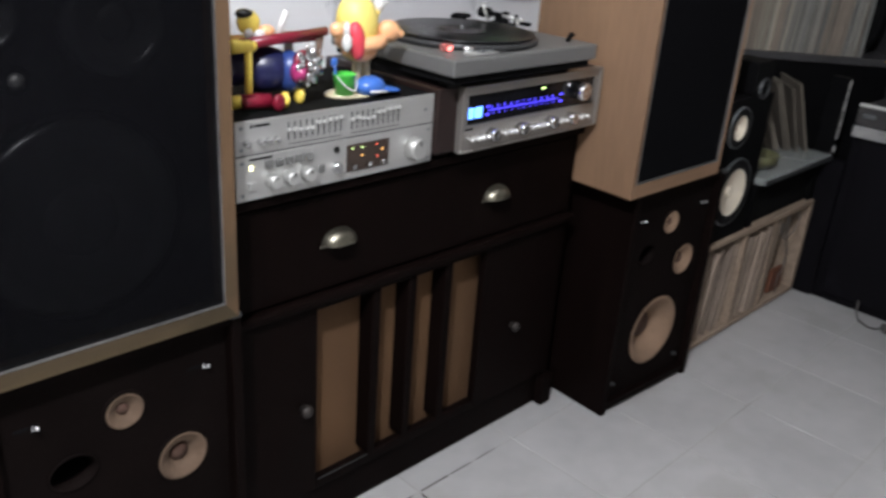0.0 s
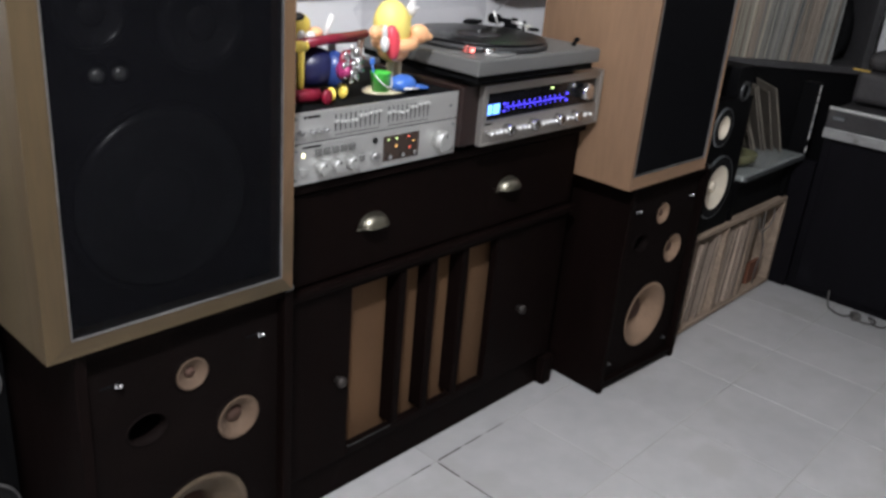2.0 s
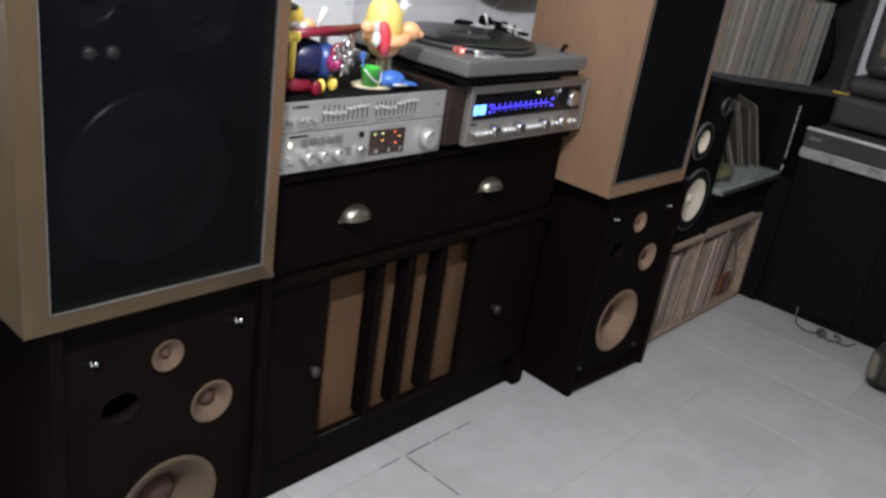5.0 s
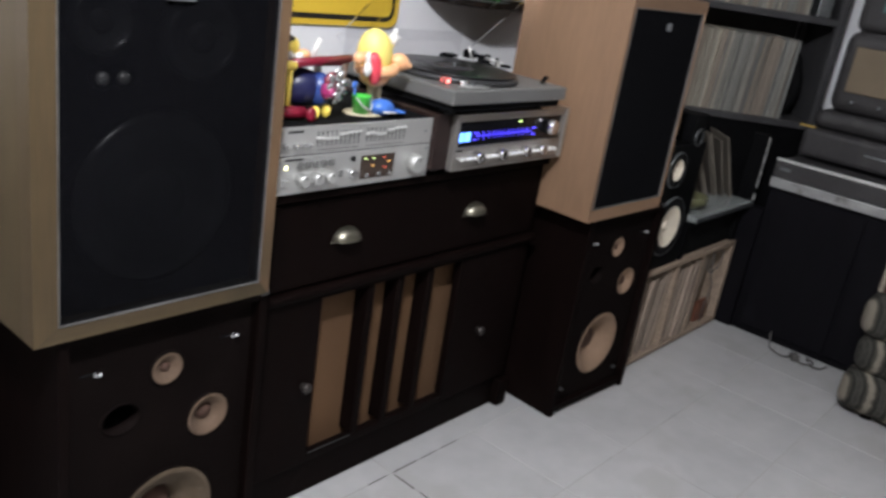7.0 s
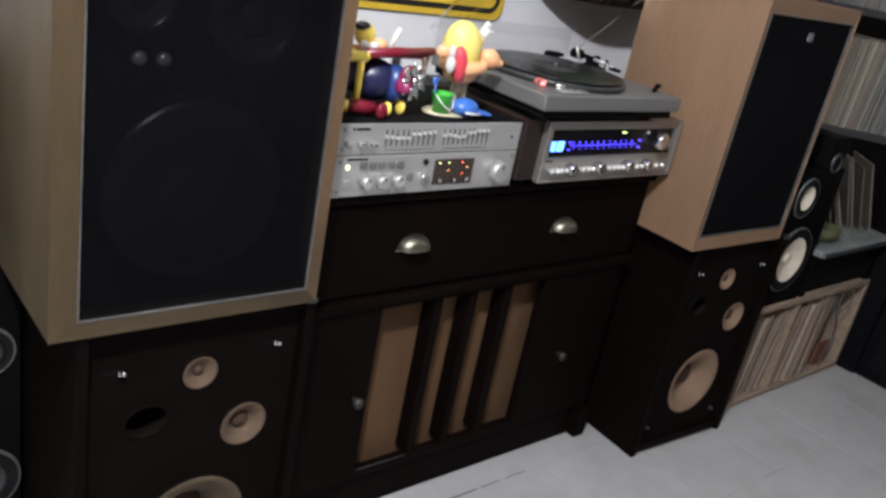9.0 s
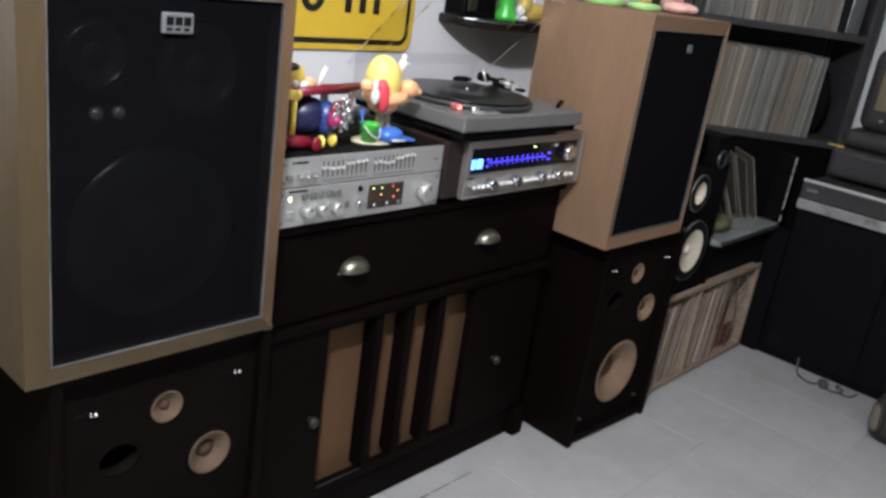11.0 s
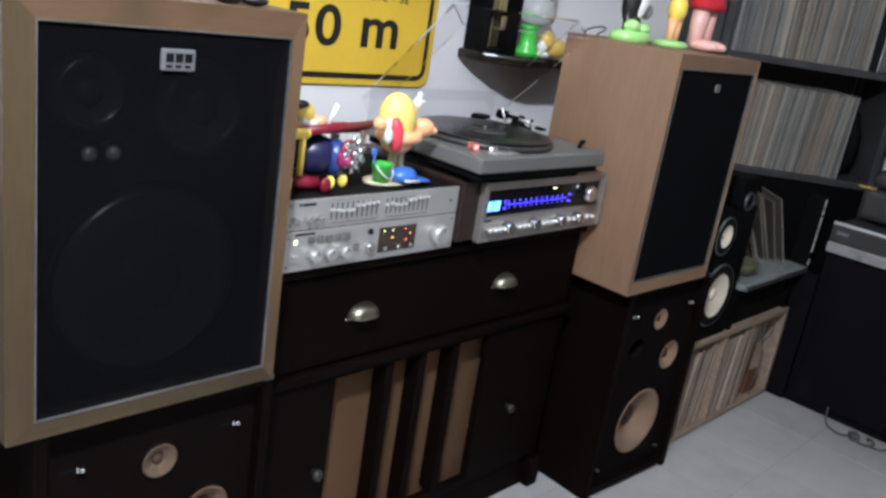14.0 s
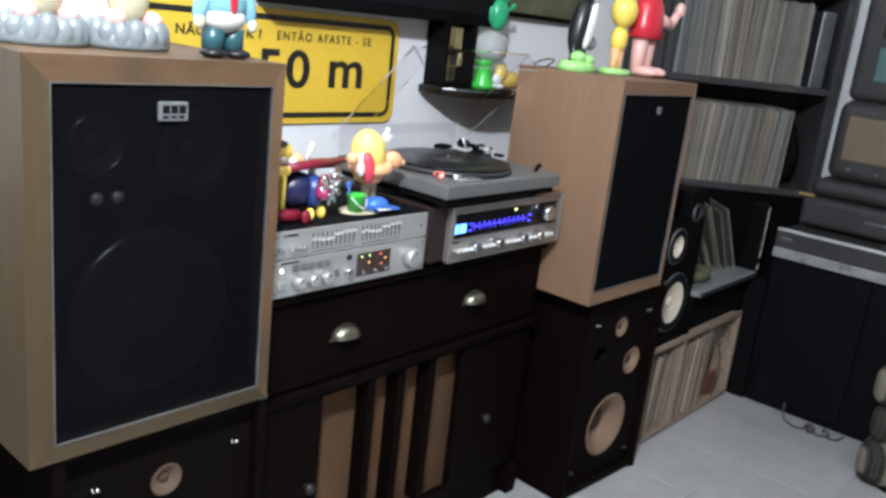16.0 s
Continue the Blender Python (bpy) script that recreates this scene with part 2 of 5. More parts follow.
T_YELLOW = toy_paint("toy_yellow", (0.90, 0.68, 0.12))
T_PALEYELLOW = toy_paint("toy_pale_yellow", (0.90, 0.74, 0.20), 0.45)
T_CORAL = toy_paint("toy_coral", (0.72, 0.06, 0.09), 0.45)
T_PEACH = toy_paint("toy_peach", (0.90, 0.47, 0.24))
T_RED = toy_paint("toy_red", (0.55, 0.02, 0.035))
T_MAROON = toy_paint("toy_maroon", (0.20, 0.008, 0.025))
T_NAVY = toy_paint("toy_navy", (0.012, 0.014, 0.060))
T_BLUE = toy_paint("toy_blue", (0.05, 0.16, 0.55))
T_GREEN = toy_paint("toy_green", (0.06, 0.50, 0.06))
T_LIME = toy_paint("toy_lime", (0.38, 0.72, 0.24))
T_WHITE = toy_paint("toy_white", (0.72, 0.71, 0.69))
T_CREAM = toy_paint("toy_cream", (0.62, 0.56, 0.38))
T_GREY = toy_paint("toy_grey", (0.20, 0.225, 0.235), 0.28)
T_PINK = toy_paint("toy_pink", (0.78, 0.46, 0.41))
T_SKY = toy_paint("toy_sky_blue", (0.20, 0.42, 0.50))
T_TEAL = toy_paint("toy_teal", (0.025, 0.085, 0.10))
T_BROWN = toy_paint("toy_brown", (0.10, 0.055, 0.035))
T_BLACK = toy_paint("toy_black", (0.012, 0.012, 0.014))


# ---- mesh helpers ----
def add_box(bm, x0, x1, y0, y1, z0, z1, bevel=0.0, seg=2, slot=0):
    r = bmesh.ops.create_cube(bm, size=1)
    vs = r["verts"]
    for v in vs:
        v.co = Vector(((x0 + x1) / 2 + v.co.x * (x1 - x0), (y0 + y1) / 2 + v.co.y * (y1 - y0), (z0 + z1) / 2 + v.co.z * (z1 - z0)))
    fs = list({f for v in vs for f in v.link_faces})
    for f in fs:
        f.material_index = slot
    if bevel:
        es = list({e for v in vs for e in v.link_edges})
        bmesh.ops.bevel(bm, geom=es, offset=bevel, segments=seg, affect="EDGES", profile=0.5)
    return bm


def boxed(x0, x1, y0, y1, z0, z1, bevel=0.0, seg=2):
    return add_box(bmesh.new(), x0, x1, y0, y1, z0, z1, bevel, seg)


def add_turned(bm, profile, at, axis="y", steps=40, slot=0, squash=1.0, caps=(True, True)):
    """A turned shape: profile of (radius, distance along the axis). For axis y the distance runs towards -y."""
    rings = []
    for r, d in profile:
        ring = []
        for i in range(steps):
            a = 2 * math.pi * i / steps
            c, s = r * math.cos(a), r * math.sin(a) * squash
            p = (c, -d, s) if axis == "y" else ((c, s, d) if axis == "z" else (-d, c, s))
            ring.append(bm.verts.new(Vector(at) + Vector(p)))
        rings.append(ring)
    for a, b in zip(rings, rings[1:]):
        for i in range(steps):
            f = bm.faces.new((a[i], a[(i + 1) % steps], b[(i + 1) % steps], b[i]))
            f.material_index, f.smooth = slot, True
    for ring, shut in zip((rings[0], rings[-1]), caps):
        if shut:
            bm.faces.new(ring).material_index = slot
    return bm


def turned(profile, at, axis="y", steps=40, squash=1.0, caps=(True, True)):
    bm = add_turned(bmesh.new(), profile, at, axis, steps, 0, squash, caps)
    bmesh.ops.recalc_face_normals(bm, faces=bm.faces)
    return bm


def add_blob(bm, at, r, slot=0, turn=(0, 0, 0), seg=20):
    m = pose(*at, *turn) @ Matrix.Diagonal((*r, 1))
    res = bmesh.ops.create_uvsphere(bm, u_segments=seg, v_segments=max(8, seg * 2 // 3), radius=1, matrix=m)
    for f in {f for v in res["verts"] for f in v.link_faces}:
        f.material_index, f.smooth = slot, True
    return bm


def add_rod(bm, a, b, r, r2=None, slot=0, steps=12):
    a, b = Vector(a), Vector(b)
    d = b - a
    m = Matrix.Translation((a + b) / 2) @ d.to_track_quat("Z", "Y").to_matrix().to_4x4()
    res = bmesh.ops.create_cone(bm, cap_ends=True, segments=steps, radius1=r, radius2=r if r2 is None else r2, depth=d.length, matrix=m)
    for f in {f for v in res["verts"] for f in v.link_faces}:
        f.material_index, f.smooth = slot, len(f.verts) == 4
    return bm


def mesh_of(name, bm, mats):
    me = bpy.data.meshes.new(name)
    bm.to_mesh(me)
    bm.free()
    for m in mats if isinstance(mats, (list, tuple)) else [mats]:
        me.materials.append(m)
    return me


def part(name, bm, mats, parent, label=""):
    ob = new(name, mesh_of(name, bm, mats))
    ob.parent = parent
    return tagged(ob, label) if label else ob


def thing(name, at, label, category, group="", rz=0.0, kind=""):
    e = new(name)
    e.empty_display_size = 0.05
    e.matrix_basis = pose(*at, 0, 0, rz)
    return tagged(e, label, category, group, kind)


def solid(name, bm, mats, label="", category="", group="", kind="", at=None, rz=0.0):
    ob = new(name, mesh_of(name, bm, mats))
    if at:
        ob.matrix_basis = pose(*at, 0, 0, rz)
    return tagged(ob, label, category, group, kind)


def lettering(name, text, at, size, mat, parent, rx=90, rz=0.0, stretch=1.0, depth=0.0004, spacing=1.0, bold=0.0):
    cu = bpy.data.curves.new(name, "FONT")
    cu.body, cu.size, cu.extrude, cu.align_x, cu.align_y = text, size, depth, "LEFT", "BOTTOM_BASELINE"
    cu.space_character, cu.offset = spacing, bold
    cu.materials.append(mat)
    ob = new(name, cu)
    ob.parent = parent
    ob.matrix_basis = pose(*at, rx, 0, rz) @ Matrix.Diagonal((stretch, 1, 1, 1))
    return ob


def wire(name, points, r, mat, parent=None):
    cu = bpy.data.curves.new(name, "CURVE")
    cu.dimensions, cu.bevel_depth, cu.bevel_resolution, cu.use_fill_caps = "3D", r, 2, True
    s = cu.splines.new("BEZIER")
    s.bezier_points.add(len(points) - 1)
    for bp, p in zip(s.bezier_points, points):
        bp.co, bp.handle_left_type, bp.handle_right_type = p, "AUTO", "AUTO"
    cu.materials.append(mat)
    ob = new(name, cu)
    ob.parent = parent
    return ob


# ---- structure ----
WALL_Y, WALL_X, BACK_Y, LEFT_X, TOP = 1.52, 3.45, -3.2, -2.6, 2.65
solid("wall_north", boxed(LEFT_X - 0.15, 2.45, WALL_Y, WALL_Y + 0.5, 0, TOP), M_WALL, "white painted wall behind the hi-fi", "wall", kind="structure")
solid("wall_alcove", boxed(2.45, WALL_X + 0.15, WALL_Y + 0.45, WALL_Y + 0.6, 0, TOP), M_WALL, "plain white wall behind the corner rack", "wall", kind="structure")
solid("wall_east", boxed(WALL_X, WALL_X + 0.15, BACK_Y, WALL_Y + 0.45, 0, TOP), M_WALL, "white painted side wall", "wall", kind="structure")
# south and west walls are never in view; their tan limits bounce light
solid("wall_south", boxed(LEFT_X - 0.15, WALL_X + 0.15, BACK_Y - 0.15, BACK_Y, 0, TOP), M_UNSEENWALL, "plain unseen wall, tan to cut bounced light", "wall", kind="structure")
solid("wall_west", boxed(LEFT_X - 0.15, LEFT_X, BACK_Y, WALL_Y, 0, TOP), M_UNSEENWALL, "plain unseen wall, tan to cut bounced light", "wall", kind="structure")
solid("ceiling", boxed(LEFT_X - 0.15, WALL_X + 0.15, BACK_Y - 0.15, WALL_Y + 0.6, TOP, TOP + 0.12), M_CEIL, "plain white ceiling", "ceiling", kind="structure")
floor = solid("floor", boxed(LEFT_X - 0.15, WALL_X + 0.15, BACK_Y - 0.15, WALL_Y + 0.6, -0.12, -0.0012), M_GROUT, "pale grey glazed ceramic floor tiles with dark worn joints", "floor", kind="structure")

bulb = thing("ceiling_bulb", (LAMP_AT[0], LAMP_AT[1], TOP), "white bulb hanging from the ceiling", "lamp")
part("cord", add_rod(bmesh.new(), (0, 0, -0.24), (0, 0, 0), 0.004), M_IVORY, bulb)
part("socket", add_rod(bmesh.new(), (0, 0, -0.31), (0, 0, -0.24), 0.02), M_IVORY, bulb)


# ---- loudspeakers ----
def holed_board(x0, x1, z0, z1, y, thick, holes):
    """A board in the x-z plane with round holes cut through it: (x, z, radius, squash)."""
    bm = bmesh.new()
    k = 32
    edges = []
    loops = [[(x0, z0), (x1, z0), (x1, z1), (x0, z1)]]
    loops += [[(hx + r * math.cos(2 * math.pi * i / k), hz + r * q * math.sin(2 * math.pi * i / k)) for i in range(k)] for hx, hz, r, q in holes]
    for lp in loops:
        vs = [bm.verts.new((x, y, z)) for x, z in lp]
        edges += [bm.edges.new((a, b)) for a, b in zip(vs, vs[1:] + vs[:1])]
    bmesh.ops.triangle_fill(bm, edges=edges, use_beauty=True, normal=(0, -1, 0))
    r = bmesh.ops.extrude_face_region(bm, geom=list(bm.faces))
    bmesh.ops.translate(bm, verts=[v for v in r["geom"] if isinstance(v, bmesh.types.BMVert)], vec=(0, thick, 0))
    bmesh.ops.recalc_face_normals(bm, faces=bm.faces)
    return bm


def front_board(s, w, h, drivers):
    part("baffle", holed_board(0.001, w - 0.001, 0.001, h - 0.001, 0.0, 0.0138, [(x, z, r, 1) for x, z, r, m in drivers]), M_BLACK, s)


def wooden_speaker(at, w, d, h, rz, domes, label, up, flat, side, near, low, inset):
    """A light-wood box with a black cloth front in a mitred wooden frame."""
    s = thing("bookshelf_speaker", at, label, "speaker", "light wood speakers", rz)
    lip, t = 0.012, 0.02
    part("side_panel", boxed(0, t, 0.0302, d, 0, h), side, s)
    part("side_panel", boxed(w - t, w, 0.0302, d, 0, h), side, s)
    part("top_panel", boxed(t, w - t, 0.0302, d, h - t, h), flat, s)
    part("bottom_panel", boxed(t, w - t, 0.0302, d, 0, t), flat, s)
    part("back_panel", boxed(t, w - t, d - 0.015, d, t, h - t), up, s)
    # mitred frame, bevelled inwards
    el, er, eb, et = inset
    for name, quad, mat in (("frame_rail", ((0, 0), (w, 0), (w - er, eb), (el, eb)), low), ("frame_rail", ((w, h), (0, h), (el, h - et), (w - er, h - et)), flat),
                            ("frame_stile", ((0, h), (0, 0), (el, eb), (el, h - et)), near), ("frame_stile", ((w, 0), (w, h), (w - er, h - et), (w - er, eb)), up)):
        bm = bmesh.new()
        front = [bm.verts.new((x, -0.006 if i < 2 else -0.002, z)) for i, (x, z) in enumerate(quad)]
        back = [bm.verts.new((x, 0.03, z)) for x, z in quad]
        bm.faces.new(front), bm.faces.new(back[::-1])
        for i in range(4):
            bm.faces.new((front[i], back[i], back[(i + 1) % 4], front[(i + 1) % 4]))
        bmesh.ops.recalc_face_normals(bm, faces=bm.faces)
        part(name, bm, mat, s)
    # metal edging round the cloth
    bm = bmesh.new()
    k = 0.0022
    for x0, x1, z0, z1 in ((el, w - er, eb, eb + k), (el, w - er, h - et - k, h - et), (el, el + k, eb + k, h - et - k), (w - er - k, w - er, eb + k, h - et - k)):
        add_box(bm, x0, x1, -0.0035, 0.012, z0, z1)
    part("edging", bm, M_EDGE, s, "thin grey metal edging")
    if not domes:
        part("grille", boxed(el + k, w - er - k, 0.001, 0.02, eb + k, h - et - k, 0.003), M_CLOTH, s, "black stretched grille cloth")
        return s
    part("grille", boxed(el + k, w - er - k, 0.001, 0.0016, eb + k, h - et - k), M_SHEER, s, "sheer black stretched grille cloth")
    part("baffle", boxed(t + 0.001, w - t - 0.001, 0.0305, 0.045, t + 0.001, h - t - 0.001), M_DOME, s)
    # drivers behind the cloth
    for x, z, r in domes:
        dr = part("driver", turned([(r * 1.08, -0.002), (r * 1.08, 0.004), (r * 1.02, 0.006), (r, 0.003)], (x, 0.0305, z), steps=56, caps=(True, False)), M_DOME, s)
        k = 1.45 if r < 0.1 else 0.9
        bulge = [(r, 0.003), (r * 0.985, 0.0075 * k), (r * 0.94, 0.0115 * k), (r * 0.87, 0.0135 * k), (r * 0.79, 0.0125 * k), (r * 0.74, 0.0105 * k)]
        part("surround", turned(bulge, (x, 0.0305, z), steps=64, caps=(False, False)), M_SURROUND, dr, "rounded rubber surround")
        part("cone", turned([(r * 0.75, 0.0105 * k), (r * 0.55, 0.0085), (r * 0.36, 0.0075)], (x, 0.0305, z), steps=56, caps=(False, False)), M_GREYCONE, dr)
        part("dust_cap", turned([(r * 0.37, 0.0070), (r * 0.34, 0.011), (r * 0.22, 0.014), (0.002, 0.0155)], (x, 0.0305, z), steps=40, caps=(False, True)), M_GREYCONE, dr)
    return s


# sides, left stile and bottom rail take the veneers with painted shade
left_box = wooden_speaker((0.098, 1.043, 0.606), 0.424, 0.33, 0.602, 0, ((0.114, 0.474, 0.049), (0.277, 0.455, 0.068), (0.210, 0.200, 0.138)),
                          "light wood veneer loudspeaker with black cloth grille and silver badge", M_WOOD_DIM, M_WOOD_DIM_H, M_WOOD_SHADED_SIDE, M_WOOD_SHADED, M_WOOD_SHADED_H, (0.038, 0.020, 0.024, 0.037))
bm = boxed(0.197, 0.246, -0.0055, 0.001, 0.510, 0.539, 0.002)
badge = part("badge", bm, M_BADGE, left_box, "silver badge with small dark squares")
for i in range(3):
    part("badge_square", boxed(0.203 + 0.0135 * i, 0.2135 + 0.0135 * i, -0.0066, -0.0054, 0.522, 0.5335), M_MATTE, badge)
    part("badge_bar", boxed(0.203 + 0.0135 * i, 0.2115 + 0.0135 * i, -0.0066, -0.0054, 0.5145, 0.518), M_MATTE, badge)
for x in (0.117, 0.150):
    tw = part("tweeter", turned([(0.019, 0), (0.019, 0.004), (0.012, 0.006), (0.0105, 0.004)], (x, 0.0305, 0.392), steps=24, caps=(True, False)), M_DOME, left_box)
    part("dome", turned([(0.0105, 0.003), (0.0095, 0.008), (0.006, 0.0115), (0.001, 0.0125)], (x, 0.0305, 0.392), steps=20), M_BRIGHT, tw, "small metal tweeter dome behind the cloth")
right_box = wooden_speaker((1.493, 0.962, 0.625), 0.381, 0.325, 0.588, -1.5, (),
                           "light wood veneer loudspeaker with black cloth grille and small square badge", M_WOOD, M_WOOD_H, M_WOOD, M_WOOD, M_WOOD_H, (0.018, 0.005, 0.032, 0.034))
part("badge", boxed(0.192, 0.214, -0.0035, 0.001, 0.503, 0.523, 0.003), M_BADGE, right_box, "small square silver badge")


def open_speaker(at, w, d, h, rz, label, woofer_paper, small_paper):
    """A dark box with its bare drivers showing."""
    s = thing("floor_speaker", at, label, "speaker", "dark open speakers", rz)
    t, rec = 0.019, 0.022
    part("side_panel", boxed(0, t, 0, d, 0, h, 0.003), M_DARKWOOD, s)
    part("side_panel", boxed(w - t, w, 0, d, 0, h, 0.003), M_DARKWOOD, s)
    part("top_panel", boxed(t, w - t, 0.003, d, h - t, h), M_DARKWOOD, s)
    part("bottom_panel", boxed(t, w - t, 0.003, d, 0.012, 0.012 + t), M_DARKWOOD, s)
    part("back_panel", boxed(t, w - t, d - 0.015, d, 0.031, h - t), M_DARKWOOD, s)
    c = w / 2
    px, pz, pr = c - 0.080, h - 0.191, 0.035
    holes = ((px, pz, pr, 0.8), (c + 0.004, h - 0.117, 0.030, 1), (c + 0.093, h - 0.241, 0.043, 1), (c + 0.010, h - 0.432, 0.100, 1))
    part("baffle", holed_board(t, w - t, 0.031, h - t, rec, 0.015, holes), M_BAFFLE, s, "dull brown baffle board with an open port")
    part("port_tube", turned([(pr + 0.001, -0.012), (pr + 0.001, -0.12), (0.002, -0.121)], (px, rec, pz), squash=0.8, caps=(False, True)), M_MATTE, s)
    part("port_rim", turned([(pr + 0.004, 0), (pr + 0.004, 0.002), (pr - 0.001, 0.002), (pr - 0.002, -0.02), (pr, -0.03), (pr + 0.002, -0.01)], (px, rec, pz), squash=0.8, caps=(False, False)), M_BAFFLE, s)

    def driver(name, x, z, r, cap, deepness, label, paper=M_CONE):
        dr = part(name, turned([(r + 0.005, -0.004), (r + 0.005, 0.001), (r + 0.002, 0.0025), (r, 0.001), (r - 0.001, -0.004)], (x, rec, z), caps=(False, False)), M_BAFFLE, s)
        part("cone", turned([(r, 0.001), (r * 0.95, 0.0025), (r * 0.88, 0.001), (r * 0.5, -deepness * 0.55 + 0.002), (cap, -deepness + 0.002), (cap * 0.5, -deepness - 0.002)], (x, rec - 0.002, z), caps=(False, True)), paper, dr, label)
        part("dust_cap", turned([(cap, 0), (cap * 0.94, cap * 0.22), (cap * 0.65, cap * 0.45), (cap * 0.3, cap * 0.55), (0.001, cap * 0.57)], (x, rec - 0.002 + deepness - 0.002, z), steps=24), M_CAP, dr)

    driver("tweeter", c + 0.004, h - 0.117, 0.030, 0.010, 0.011, "tan paper tweeter cone", small_paper)
    driver("midrange", c + 0.093, h - 0.241, 0.043, 0.017, 0.020, "tan paper midrange cone", small_paper)
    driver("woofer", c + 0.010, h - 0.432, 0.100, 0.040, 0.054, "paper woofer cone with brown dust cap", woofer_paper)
    for x, z in ((c - 0.124, h - 0.087), (c + 0.141, h - 0.085), (c - 0.14, 0.075), (c + 0.14, 0.075)):
        bm = turned([(0.0045, 0), (0.0045, 0.009), (0.0035, 0.012), (0.001, 0.013)], (x, rec, z), steps=12)
        add_box(bm, x - 0.0055, x + 0.0055, rec - 0.003, rec, z - 0.008, z + 0.002, 0.001, 1)
        part("grille_peg", bm, M_CHROME if z > 0.3 else M_KNOBMETAL, s, "bright metal grille peg" if z > 0.3 else "dull metal grille peg")
        if z > 0.3:
            part("peg_slot", boxed(x - 0.030, x - 0.008, rec - 0.0012, rec + 0.001, z - 0.004, z + 0.001), M_MATTE, s)
    part("worn_corner", boxed(w - 0.0195, w + 0.0006, -0.0008, 0.012, h - 0.010, h + 0.0004, 0.0015, 1), M_KNOBMETAL, s, "scuffed grey top corner")
    return s


open_speaker((0.139, 1.048, 0), 0.395, 0.34, 0.605, 0, "dark brown floor speaker with bare tan cones and open port", M_CONE_SHADED_OLIVE, M_CONE_SHADED)
open_speaker((1.553, 0.974, 0), 0.388, 0.36, 0.622, -3.2, "dark brown floor speaker with bare tan cones standing on the tiles", M_CONE, M_CONE)


def ringed_speaker(name, at, w, d, h, drivers, label, rz=0.0, ring=M_RING):
    s = thing(name, at, label, "speaker", "", rz)
    part("cabinet", boxed(0, w, 0.014, d, 0, h, 0.006), M_BLACK, s)
    front_board(s, w, h, drivers)
    for x, z, r, mat in drivers:
        dr = part("driver", turned([(r + 0.016, -0.004), (r + 0.016, 0.004), (r + 0.011, 0.008), (r + 0.008, 0.004), (r + 0.003, 0.007), (r - 0.002, 0.006), (r * 0.91, 0.007), (r * 0.84, 0.003), (r * 0.83, -0.006)], (x, 0, z), caps=(False, False)), M_RUBBER, s)
        part("trim_ring", turned([(r + 0.0175, -0.001), (r + 0.0175, 0.005), (r + 0.0155, 0.0075), (r + 0.0135, 0.006)], (x, 0, z), caps=(False, False)), ring, dr, "dull metal ring")
        part("cone", turned([(r * 0.84, 0.004), (r * 0.5, -0.004), (r * 0.30, -0.010), (r * 0.22, -0.012)], (x, -0.003, z), caps=(False, True)), mat, dr)
        part("dust_cap", turned([(r * 0.21, -0.012), (r * 0.19, -0.007), (r * 0.12, -0.005), (0.002, -0.004)], (x, -0.003, z), steps=24), mat, dr)
    return s


# tall black speaker at the edge of the row
ringed_speaker("tower_speaker", (-0.20, 1.31, 0), 0.33, 0.20, 0.95, ((0.275, 0.445, 0.030, M_GREYCONE), (0.262, 0.185, 0.050, M_GREYCONE)),
               "black tower speaker with grey-ringed drivers set back by the wall", ring=M_EDGE)


